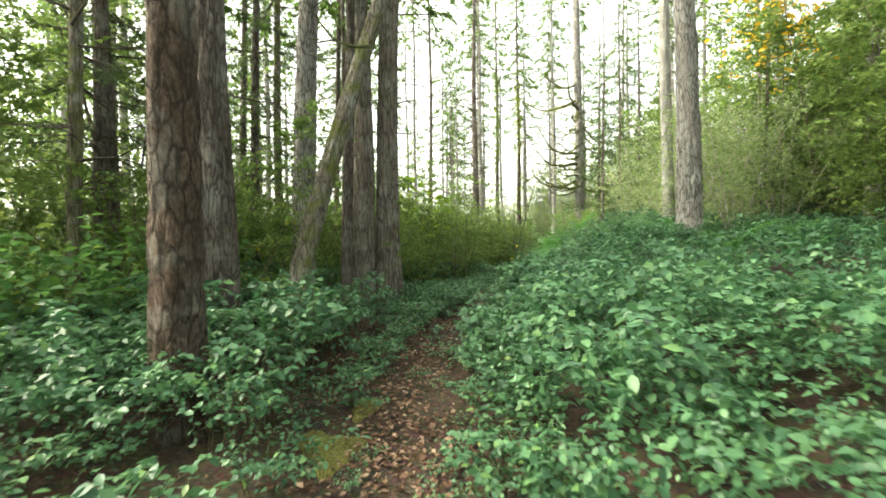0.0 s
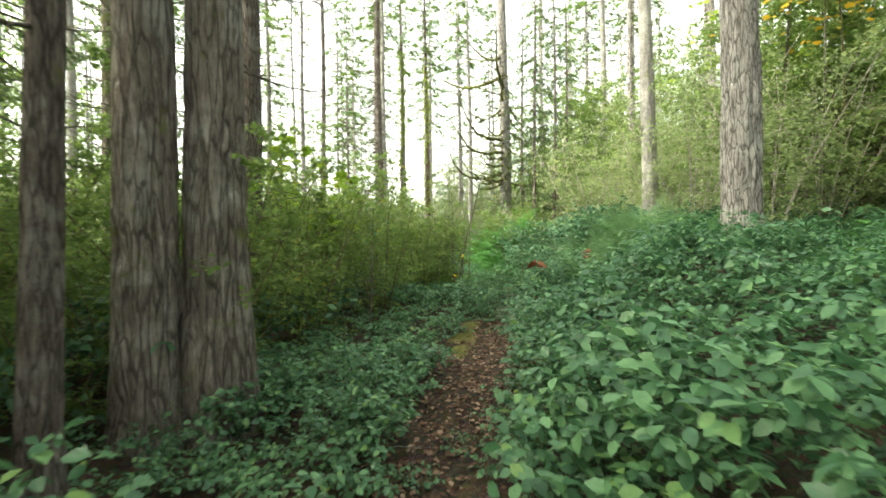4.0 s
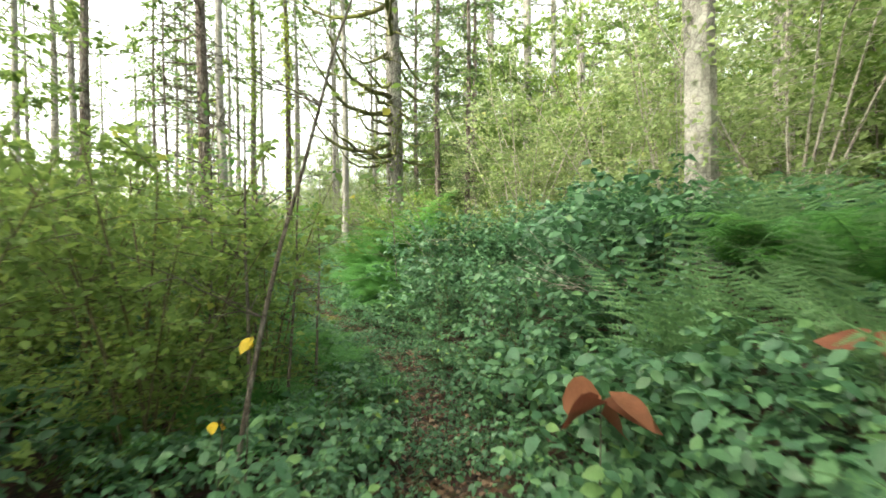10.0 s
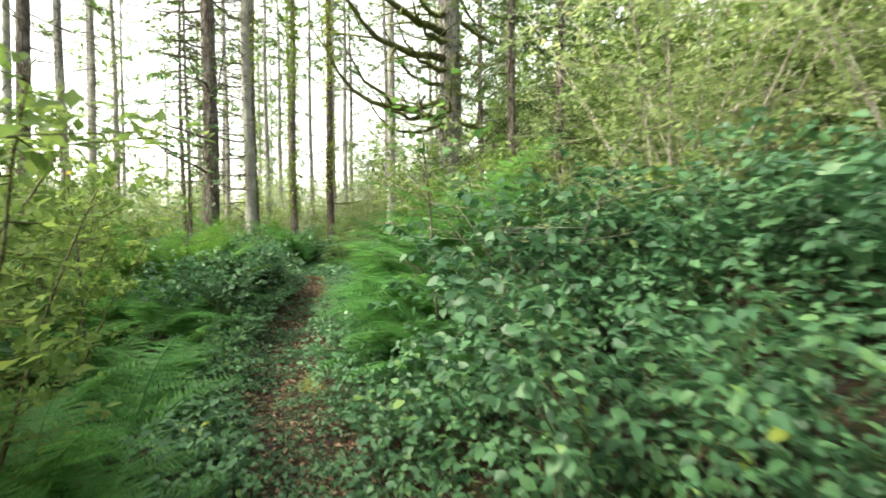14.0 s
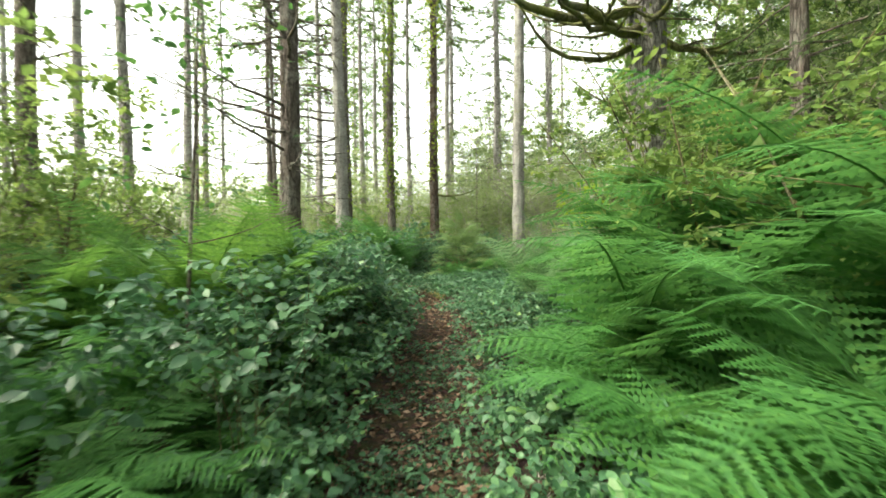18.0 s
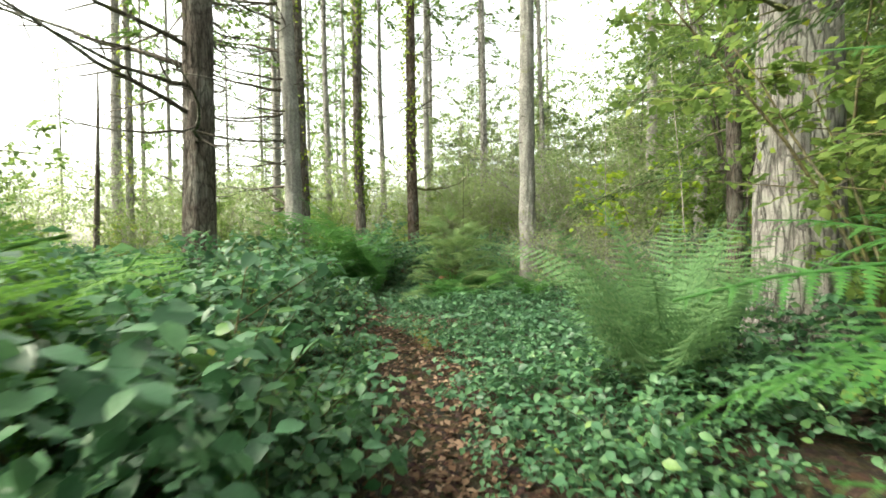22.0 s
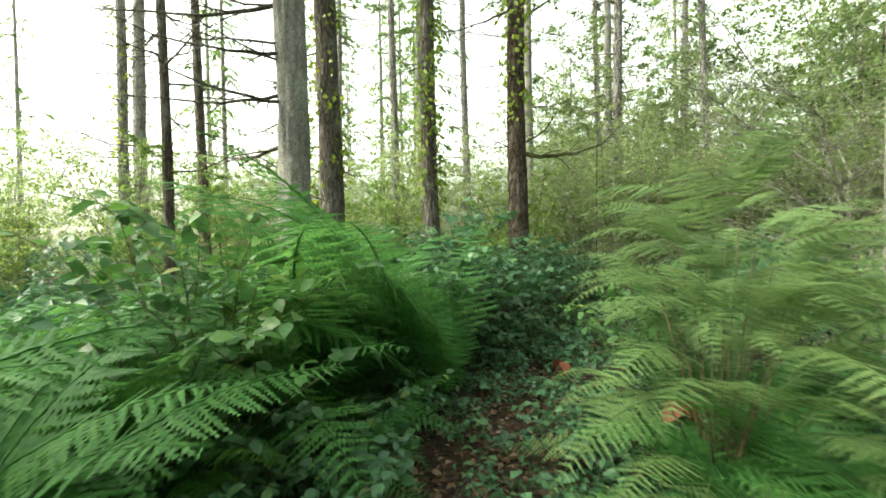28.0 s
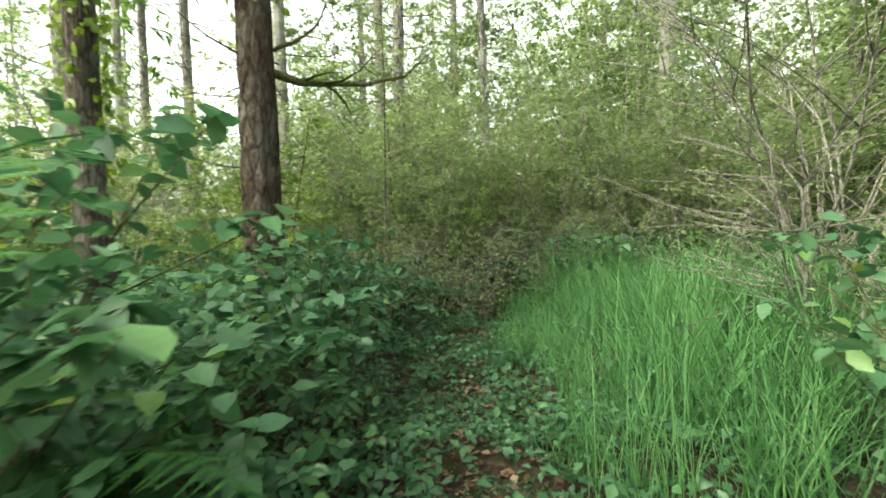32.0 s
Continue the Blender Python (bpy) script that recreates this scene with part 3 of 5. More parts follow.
tree("young_fir", "slender dark conifer trunk standing near a twin-trunked fir", -1.47, 7.25, 0.085, BARK_DARK, (0.012, 0.0), 15, 2, 5, whorls(RNG, DEAD, 1.8, 6, 7, 0, 180, 0.9), 1)
twin = tree("twin_fir", "twin-trunked conifer with two grey-brown stems joined at the foot", -1.37, 8.2, 0.195, BARK_GREY, (-0.012, 0.0), seed=6, limbs=whorls(RNG, DEAD, 2.8, 6, 4, 180, 120, 1.0))
part("trunk", trunk_mesh("trunk", 0.2, 20, (0.022, 0.0), BARK_GREY, 44, 0.05, 9, bend=0.3, relief=0.075, flare=0.4, foot=0.8), twin, "", pose(0.38, 0.15, 0))
part("branch", DEAD[1], twin, "", pose(0.5, 0.1, 2.55, 0, 10, 15) @ Matrix.Scale(0.8, 4))
part("branch", DEAD[3], twin, "", pose(0.5, 0.1, 3.6, 0, 5, -20) @ Matrix.Scale(1.0, 4))
part("branch", DEAD[2], twin, "", pose(0.5, 0.1, 3.1, 0, -8, 30) @ Matrix.Scale(0.9, 4))
tree("fir_tree", "large fir with pale plated bark beside fern-covered bank", 5.31, 10.2, 0.255, BARK_FIR, (-0.012, 0.0), 24, 2, 7, whorls(RNG, PALE, 2.0, 5, 4, 180, 60, 0.7))
tree("fir_tree", "straight pale-grey conifer trunk rising from leafy bank", 6.68, 14.03, 0.168, BARK_SMOOTH, (-0.006, 0.0), 22, 2, 8, whorls(RNG, DEAD, 2.0, 6, 6, 180, 160, 0.7), 1)
# the fir with bowed mossy limbs
bow = whorls(RNG, MOSSY, 2.9, 4.6, 6, 215, 40, 3.2, 0) + whorls(RNG, MOSSY, 4.4, 8.5, 9, 205, 65, 3.4, -2) + whorls(RNG, MOSSY, 3.2, 8.0, 7, -10, 70, 2.4, -16)
bow += [(MOSSY[0], 2.35, 205, 0.9, 3), (MOSSY[2], 3.3, 212, 3.0, 6), (MOSSY[1], 3.6, 196, 3.1, 12), (MOSSY[3], 2.5, 188, 1.0, 8)]
tree("mossy_fir", "large plated fir with many bowed moss-covered limbs and some ivy", 6.88, 23.66, 0.265, BARK_FIR, (-0.006, 0.0), 24, 2, 18, bow, 2, ivy=(0.6, 5.6, 1100, 0.075))
# hemlocks with low drooping boughs
HEMLOCK = [fir_crown(RNG, 1.3, 11, 2.4, 54, 66, 0.15, False, NEEDLE_DARK, 1), fir_crown(RNG, 1.6, 10, 2.1, 50, 66, 0.15, False, NEEDLE_DARK, 1)]
for k, (x, y, r) in enumerate(((8.7, 26.3, 0.1), (7.5, 22.1, 0.09), (10.3, 24.9, 0.12), (7.9, 21.2, 0.08), (-2.7, 12.9, 0.1), (-4.9, 8.3, 0.11), (-3.3, 17.0, 0.1), (-3.7, 9.4, 0.1), (-4.6, 10.9, 0.1), (-4.3, 5.9, 0.09))):
    t = tree("hemlock", "young hemlock with low drooping dark needle boughs", x, y, r, BARK_DARK, (0.01, 0.0), 13, 1, 90 + k, (), None, group="hemlocks")
    part("crown", HEMLOCK[k % 2][0], t, "", pose(0, 0, 0, 0, 0, 83 * k), "stuff")
    part("bough_frame", HEMLOCK[k % 2][1], t, "", pose(0, 0, 0, 0, 0, 83 * k), "stuff")
# the middle stand, open to the sky on the left
tree("fir_tree", "dark furrowed fir trunk rising out of bright ferns", 1.88, 27.29, 0.195, BARK_DARK, (0.004, 0.0), 22, 2, 12, whorls(RNG, DEAD, 2.0, 9, 26, 180, 110, 2.5), 1, twigs=1)
tree("fir_tree", "smooth light-grey conifer trunk in front of an ivied fir", 2.58, 31.17, 0.18, BARK_SMOOTH, (-0.004, 0.0), 22, 2, 13, whorls(RNG, DEAD, 1.6, 9, 28, 180, 80, 2.3), 1, twigs=1)
tree("ivied_fir", "dark fir trunk with ivy climbing it", 2.60, 33.0, 0.18, BARK_DARK, (0.0, 0.0), 22, 1, 14, whorls(RNG, DEAD, 2, 8, 8, 180, 170, 1.3), 1, ivy=(0.6, 9, 1300, 0.1))
tree("ivied_fir", "fir trunk thickly clad in yellow-green ivy leaves", 4.06, 34.73, 0.16, BARK_DARK, (0.002, 0.0), 22, 1, 15, whorls(RNG, DEAD, 3, 9, 8, 0, 180, 1.0), 1, ivy=(0.3, 13, 3400, 0.11))
tree("ivied_fir", "slim fir with ivy and forked mossy limb stubs", 5.37, 32.87, 0.145, BARK_RED, (-0.004, 0.0), 21, 2, 16,
     [(DEAD[0], 2.3, 190, 0.8, 28), (MOSSY[0], 2.35, -15, 0.8, 42), (MOSSY[2], 2.25, -5, 1.5, 8), (DEAD[2], 4.4, 200, 1.4, -30), (DEAD[4], 4.2, 10, 1.4, 35), (DEAD[1], 1.5, 170, 0.6, 10)], 1, ivy=(2.7, 12, 2400, 0.1))
tree("fir_tree", "slim pale conifer trunk stained brown at its foot", 6.74, 28.47, 0.14, BARK_SMOOTH, (-0.002, 0.0), 20, 2, 17, whorls(RNG, DEAD, 1.6, 6, 8, 0, 180, 0.7), 1)
tree("young_fir", "thin bare conifer pole with dead side twigs", 0.61, 32.25, 0.07, BARK_DARK, height=15, near=1, seed=19, twigs=0, crown=1)
tree("young_fir", "thin bare conifer pole with dead side twigs", 0.09, 34.33, 0.09, BARK_DARK, height=17, near=1, seed=20, twigs=1, crown=1)
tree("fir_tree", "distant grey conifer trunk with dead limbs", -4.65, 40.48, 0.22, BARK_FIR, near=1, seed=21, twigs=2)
tree("fir_tree", "slim conifer trunk beyond the leafy thicket", -0.56, 24.37, 0.115, BARK_DARK, near=1, seed=22, twigs=1, crown=1)
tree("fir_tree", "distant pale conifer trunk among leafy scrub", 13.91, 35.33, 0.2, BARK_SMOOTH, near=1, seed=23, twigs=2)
tree("dead_snag", "broken dead snag with bare stubs", -1.3, 31.6, 0.075, TWIG, (0.02, 0), 4.6, 1, 24, whorls(RNG, DEAD, 1.5, 4.2, 6, 0, 180, 0.8), None)
# slim trees on the left of the start
for k, (x, y, r, ln) in enumerate(((-3.7, 4.75, 0.075, 0.0), (-4.4, 6.3, 0.1, -0.03), (-6.1, 8.4, 0.1, 0.01), (-5.2, 9.8, 0.12, 0.0), (-3.6, 10.5, 0.1, 0.0), (-2.9, 13.0, 0.09, 0.01), (-4.4, 15.0, 0.13, 0.0), (-1.3, 11.8, 0.155, 0.0))):
    tree("young_fir", "slim grey-brown conifer trunk among scrub and small leaves", x, y, r, BARK_DARK if k % 2 else BARK_MOSSY, (ln, 0.0), 16, 1, 30 + k, whorls(RNG, DEAD, 1.6, 6, 5, 0, 180, 0.9), 1, twigs=k % 3)
# trees of the middle distance, placed by hand: x, y, radius
# the first nine stand unseen round the start, added to block sky light
MIDDLE = ((-3.4, 0.4, .16), (-5.0, 1.8, .18), (-2.6, -2.2, .16), (2.2, -3.4, .17), (4.8, -2.2, .18), (-6.4, -1.5, .16), (7.6, 1.4, .17), (8.4, 5.2, .16), (0.2, -5.2, .16), (-3.2, 21.5, .13), (-1.6, 28.8, .12), (-3.4, 30.5, .13), (-5.6, 27.0, .15), (-2.6, 36.5, .12), (1.2, 38.5, .13), (2.9, 41.0, .15), (5.2, 41.5, .14),
          (6.6, 38.2, .13), (7.6, 43.0, .15), (8.4, 36.8, .12), (9.4, 40.2, .14), (10.4, 44.0, .15), (11.2, 38.2, .12), (3.6, 46.0, .16), (0.4, 45.0, .15), (12.6, 41.8, .15),
          (10.8, 22.5, .16), (12.2, 18.2, .15), (11.0, 15.4, .17), (13.8, 24.8, .15), (9.6, 18.9, .11), (14.2, 20.6, .18), (10.2, 11.2, .16), (12.4, 9.8, .17), (14.6, 13.6, .18),
          (11.6, 30.4, .14), (14.0, 29.4, .16), (16.2, 33.0, .15), (-7.4, 20.2, .14), (-9.6, 24.8, .16), (-6.8, 33.8, .15), (-9.8, 14.6, .15), (-7.9, 11.4, .13), (5.9, 36.4, .1))
# pale barks only: the haze over these trunks is put into their colour
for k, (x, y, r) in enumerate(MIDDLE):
    tree("fir_tree", "straight slim mid-distance conifer trunk; those round the start added unseen for shade" if k % 3 else "grey conifer trunk with dead side limbs; those round the start added unseen for shade", x, y, r,
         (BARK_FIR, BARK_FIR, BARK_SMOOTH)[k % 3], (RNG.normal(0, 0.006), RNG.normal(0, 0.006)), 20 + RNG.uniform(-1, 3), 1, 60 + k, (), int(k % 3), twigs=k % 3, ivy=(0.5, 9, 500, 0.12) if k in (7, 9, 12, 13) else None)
# the far forest all round; haze is put into its pale trunk colours
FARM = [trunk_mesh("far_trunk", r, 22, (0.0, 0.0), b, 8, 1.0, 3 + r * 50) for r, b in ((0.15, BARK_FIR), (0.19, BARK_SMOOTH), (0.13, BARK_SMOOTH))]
made = 0
while made < 130:
    a, d = RNG.uniform(0, 2 * math.pi), RNG.uniform(19, 60)
    x, y = 3 + d * math.sin(a), 17 + d * math.cos(a)
    if -12 < x < 16 and -2 < y < 46:
        continue
    t = thing("fir_tree", "far conifer standing deep in the forest", "tree", "far trees", pose(x, y, gz(x, y), 0, 0, RNG.uniform(0, 360)) @ Matrix.Scale(RNG.uniform(0.8, 1.2), 4))
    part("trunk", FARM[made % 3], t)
    part("crown", FAR_CROWN[0], t, "", None, "stuff")
    part("brushwood", FAR_TWIGS, t, "", None, "stuff")
    made += 1

# thin foliage of the far forest, in drifts between the trunks, coloured pale for haze
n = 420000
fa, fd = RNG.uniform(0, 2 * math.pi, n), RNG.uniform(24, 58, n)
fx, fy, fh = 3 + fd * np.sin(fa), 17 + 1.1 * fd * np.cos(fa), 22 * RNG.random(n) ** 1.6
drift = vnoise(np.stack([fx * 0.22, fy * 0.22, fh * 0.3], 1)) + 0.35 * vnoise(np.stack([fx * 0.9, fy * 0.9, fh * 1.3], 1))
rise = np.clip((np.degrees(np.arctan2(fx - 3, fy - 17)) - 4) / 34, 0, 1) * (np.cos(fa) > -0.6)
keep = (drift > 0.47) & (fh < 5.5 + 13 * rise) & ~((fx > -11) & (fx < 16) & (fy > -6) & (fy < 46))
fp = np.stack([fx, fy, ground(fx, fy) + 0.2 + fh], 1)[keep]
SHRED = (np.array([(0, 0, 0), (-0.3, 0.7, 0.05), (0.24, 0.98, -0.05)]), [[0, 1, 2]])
far = new("far_woods", mesh_of("far_woods", *scatter(SHRED, fp, RNG.normal(0, 1, fp.shape), RNG.normal(0, 0.5, fp.shape) + np.array([0, 0, 1.0]), RNG.uniform(0.14, 0.32, len(fp))), DISTANT_HAZED))
tagged(far, "thin foliage between far forest trunks, coloured pale for haze", "woods", kind="stuff")

# ---- undergrowth ----
def salal(rng, h, r, stems, per, size, shape):
    """A leafy evergreen shrub: arching forked stems with oval leaves held out flat. Gives (stem, leaves) pairs."""
    out_list = []
    for k in range(stems):
        a, q = k * 2.4 + rng.uniform(-0.5, 0.5), np.linspace(0, 1, 6)
        out, top = r * math.sqrt((k + 0.6) / stems) * rng.uniform(0.75, 1.1), h * rng.uniform(0.72, 1.05)
        top *= 1 - 0.25 * (out / r) ** 2
        d = np.array([math.cos(a), math.sin(a), 0])
        root = rng.normal(0, 0.06, 3) * (1, 1, 0) + d * out * 0.3
        main = root + d * (out * 0.7 * q ** 1.5)[:, None] + np.array([0, 0, 1.0]) * (top * (1 - (1 - q) ** 1.6) - 0.05)[:, None] + np.cumsum(rng.normal(0, 0.012, (6, 3)), axis=0)
        wood, P, A, N, S = [tube(main, 0.0045 * (1 - 0.6 * q), 3)], [], [], [], []
        for fork in range(3):
            pts = main
            if fork:
                th = a + (1.3 if fork == 1 else -1.3) + rng.normal(0, 0.4)
                start = main[1 + fork]
                g = np.linspace(0, 1, 4)
                ln = 0.55 * max(r, 0.5 * h) * rng.uniform(0.7, 1.1)
                pts = start + np.stack([math.cos(th) * g * ln, math.sin(th) * g * ln, (0.5 * g - 0.25 * g ** 2) * (h * 0.75)], 1)
                wood.append(tube(pts[::3], (0.003, 0.0015), 3))
            n = max(2, per // 3 + (1 if fork == 0 else 0))
            s = np.linspace(0, 1, len(pts))
            t = np.linspace(0.2, 1.0, n) ** 0.8
            ph = rng.uniform(0, 6) + np.arange(n) * 2.5 + rng.normal(0, 0.4, n)
            P.append(np.stack([np.interp(t, s, pts[:, i]) for i in range(3)], 1))
            A.append(np.stack([np.cos(ph), np.sin(ph), rng.uniform(-0.75, 0.35, n)], 1))
            N.append(np.array([0, 0, 1.0]) + d * 0.35 + rng.normal(0, 0.42, (n, 3)))
            S.append(size * rng.uniform(0.6, 1.2, n) * (0.75 + 0.35 * t))
        cat = np.concatenate
        out_list.append((joined(wood), scatter(shape, cat(P), cat(A), cat(N), cat(S))))
    return out_list


def sprigs(shrub, groups, mat):
    """The shrub's stems in small groups, each one mesh of stem and leaves."""
    out = []
    for g in range(groups):
        some = shrub[g::groups]
        wood, blades = joined([s for s, _ in some]), joined([b for _, b in some])
        me = mesh_of("sprig", *joined([wood, blades]), (STEM, mat))
        me.polygons.foreach_set("material_index", [0] * len(wood[1]) + [1] * len(blades[1]))
        out.append(me)
    return out


def frond(rng, length, e0, e1, pairs, shape, mat, width=0.26, bare=0.14):
    """One arching fern frond along +y: a rachis and rows of toothed side blades."""
    n = 12
    s = np.linspace(0, 1, n)
    e = np.radians(e0 + (e1 - e0) * s ** 1.1)
    step = length / (n - 1)
    pts = np.cumsum(np.stack([rng.normal(0, 0.03) * s * step, np.cos(e) * step, np.sin(e) * step], 1), axis=0)
    pts -= pts[0]
    t = np.linspace(bare, 0.985, pairs)
    base = np.stack([np.interp(t, s, pts[:, i]) for i in range(3)], 1)
    et = np.interp(t, s, e)
    tang = np.stack([0 * et, np.cos(et), np.sin(et)], 1)
    up = np.stack([0 * et, -np.sin(et), np.cos(et)], 1)
    prof = np.clip(np.minimum((t - bare + 0.12) / 0.3, (1.04 - t) / (0.88 - bare)), 0.02, 1) ** 0.85
    P, A, N, S = [], [], [], []
    for side in (-1, 1):
        P.append(base)
        A.append(np.array([side, 0, 0]) * 1.0 + tang * 0.35 - up * rng.uniform(0.05, 0.4, (pairs, 1)))
        N.append(up + rng.normal(0, 0.12, up.shape))
        S.append(length * width * prof * rng.uniform(0.9, 1.08, pairs))
    cat = np.concatenate
    v, f = joined([scatter(shape, cat(P), cat(A), cat(N), cat(S)), tube(pts, 0.004 * (1 - 0.8 * s) + 0.0008, 4)])
    return mesh_of("frond", v, f, mat, False)


def bush(rng, h, r, stems, leaves, size, low=0.15, spread=1.0, shape=DIAMOND):
    """A thicket shrub: several slender stems with side twigs and clouds of small leaves along them."""
    limbs, P, A = [], [], []
    for k in range(stems):
        a = k * 2.4 + rng.uniform(-0.6, 0.6)
        out, top = r * rng.uniform(0.25, 1.0), h * rng.uniform(0.65, 1.0)
        q = np.linspace(0, 1, 8)
        d = np.array([math.cos(a), math.sin(a), 0])
        pts = d * (0.08 + out * q ** 1.4)[:, None] + np.array([0, 0, 1.0]) * (top * q - 0.05)[:, None] + np.cumsum(rng.normal(0, 0.02 * h / 2, (8, 3)), axis=0) * q[:, None]
        pieces = [tube(pts, (0.004 + 0.0035 * h) * (1 - 0.85 * q) + 0.001, 4)]
        m = int(6 + 4 * h)
        for j in range(m):
            t = rng.uniform(max(low, 0.12), 1.0)
            base = np.array([np.interp(t, q, pts[:, i]) for i in range(3)])
            th = rng.uniform(0, 2 * math.pi)
            dd = unit(np.array([math.cos(th), math.sin(th), rng.uniform(-0.1, 0.6)]))
            ln = spread * r * rng.uniform(0.2, 0.7) * (1.1 - 0.5 * t)
            g = np.linspace(0, 1, 4)
            tw = base + dd * (g * ln)[:, None] + np.array([0, 0, -0.12 * ln]) * (g ** 2)[:, None]
            pieces.append(tube(tw[::3], 0.003 * (1 - 0.7 * g[::3]) + 0.0006, 3))
            c = max(1, leaves // (stems * m))
            s = rng.uniform(0.1, 1.08, c)
            P.append(np.stack([np.interp(s, g, tw[:, i]) for i in range(3)], 1) + rng.normal(0, 0.05 * ln + 0.012, (c, 3)))
            A.append(dd + rng.normal(0, 0.7, (c, 3)) + np.array([0, 0, -0.15]))
        limbs.append(joined(pieces))
    P, A = np.concatenate(P), np.concatenate(A)
    N = np.array([0, 0, 1.0]) + rng.normal(0, 0.45, P.shape)
    return limbs, scatter(shape, P, A, N, size * rng.uniform(0.6, 1.25, len(P)))


def spots(rng, y0, y1, u0, u1, gap):
    """Uneven planting spots along the trail: y from y0 to y1, u metres right (or, negative, left) of it."""
    out = []
    for y in np.arange(y0, y1, gap):
        for u in np.arange(u0, u1, gap):
            yy, uu = y + rng.uniform(0, gap), min(max(u + rng.uniform(0, gap), u0), u1)
            x = float(trail_x(yy)) + uu
            out.append((x, yy, gz(x, yy), uu))
    return out


KITE = (np.array([(0, 0, 0), (-0.33, 0.5, 0.07), (0, 1, -0.16), (0.33, 0.5, 0.07)]), [[0, 1, 2, 3]])
G = np.random.default_rng(5)
# kinds of low leafy plants: height, radius, stems, leaves a stem, leaf length, colour
KINDS = {"tall": (0.9, 0.5, 8, 40, 0.074, SALAL), "mid": (0.6, 0.45, 8, 32, 0.068, SALAL), "low": (0.28, 0.4, 6, 20, 0.058, SALAL),
         "bright": (0.85, 0.5, 8, 34, 0.076, SALAL_BRIGHT), "drooping": (1.75, 0.7, 7, 40, 0.085, SALAL), "leafy": (1.45, 0.5, 8, 34, 0.08, SALAL_BRIGHT), "high": (1.25, 0.5, 8, 44, 0.076, SALAL)}
SHRUBS, MIDPOLY, LOWPOLY = {}, {}, {}
for key, (h, r, st, per, size, mat) in KINDS.items():
    raw = [salal(G, h, r, st, per, size, OVAL) for _ in range(4)]
    SHRUBS[key] = [sprigs(s, st, mat) for s in raw]
    MIDPOLY[key] = [joined([b for _, b in s]) for s in raw]
    LOWPOLY[key] = [joined([b for _, b in salal(G, h, r, st, int(per * 0.75), size * 1.12, KITE)]) for _ in range(4)]
LOWPOLY["cover"] = [joined([b for _, b in salal(G, 0.7, 0.85, 9, 24, 0.09, KITE)]) for _ in range(4)]
LOWPOLY["creeper"] = [joined([b for _, b in salal(G, 0.2, 0.5, 10, 24, 0.05, KITE)]) for _ in range(4)]
SHRUB_LABEL = {"tall": "tall glossy dark green salal shrub with oval leaves", "mid": "knee-high salal shrub with oval dark green leaves",
               "low": "low salal sprouts growing along the trail edge", "bright": "bright green leafy salal shrub with oval leaves",
               "drooping": "tall shrub with drooping bluish-green oval leaves", "high": "waist-high glossy salal shrub with dark oval leaves", "leafy": "waist-high bush with broad bright green leaves"}
MASS = {}


def plant(rng, kind, places, lo=0.8, hi=1.2, near=0.76):
    """Near the trail each shrub is a thing with its sprigs; further off they join the mass of their kind."""
    for x, y, z, u in places:
        swell = 0.62 + 0.6 * float(vnoise(np.array([[x * 0.8, y * 0.8, 3.0]]))[0]) if kind in SHRUBS else 1.0
        k, m = int(rng.integers(4)), pose(x, y, z, rng.uniform(-9, 9), rng.uniform(-9, 9), rng.uniform(0, 360)) @ Matrix.Scale(swell * rng.uniform(lo, hi), 4)
        while kind in SHRUBS and abs(u) < 2.1 and in_way(moved(MIDPOLY[kind][k], m)[0]):
            u += 0.06 if u > 0 else -0.06
            x = float(trail_x(y)) + u
            m.translation = (x, y, gz(x, y))
        if kind in SHRUBS and abs(u) < near:
            t = thing("salal_shrub", SHRUB_LABEL[kind], "shrub", kind + " shrubs", m)
            for s in SHRUBS[kind][k]:
                part("sprig", s, t)
        else:
            MASS.setdefault(kind, []).append(moved((MIDPOLY if kind in SHRUBS and abs(u) < 1.7 else LOWPOLY)[kind][k], m))


plant(G, "tall", spots(G, -0.8, 4.2, 0.85, 3.2, 0.42), 0.7, 1.15)
plant(G, "tall", spots(G, 4.2, 9.8, 0.85, 3.2, 0.39), 0.65, 0.95, 0.8)
plant(G, "tall", spots(G, -0.8, 9.8, 3.2, 6.4, 0.62), 0.6, 0.9)
plant(G, "mid", spots(G, -0.5, 9.8, 0.42, 0.8, 0.38), 0.75, 1.05)
plant(G, "low", spots(G, 0.4, 16.5, 0.3, 0.45, 0.42), 0.5, 0.8, 0.34)
plant(G, "mid", spots(G, -0.8, 2.2, -2.9, -0.6, 0.46), 0.8, 1.05, 1.15)
plant(G, "tall", spots(G, 2.2, 6.2, -3.0, -1.0, 0.46), 0.85, 1.2, 1.35)
plant(G, "mid", spots(G, -0.8, 1.6, -1.5, -0.55, 0.4) + spots(G, -0.8, 4.2, 1.2, 3.6, 0.5), 0.55, 0.8, 0.1)
plant(G, "mid", spots(G, 7.2, 10.6, -1.7, -0.55, 0.4), 0.7, 1.0, 0.1)
plant(G, "leafy", spots(G, 1.6, 4.4, -4.4, -2.5, 0.9), 0.8, 1.2)
plant(G, "low", spots(G, 0.2, 9.5, -0.8, -0.42, 0.4) + spots(G, 6.2, 9.0, -2.8, -0.7, 0.5), 0.8, 1.3, 0.5)
plant(G, "mid", spots(G, 7.0, 14.0, -2.2, -0.5, 0.48), 0.65, 0.95, 0.95)
plant(G, "tall", spots(G, 14.2, 17.0, 0.85, 3.2, 0.48), 0.85, 1.15)
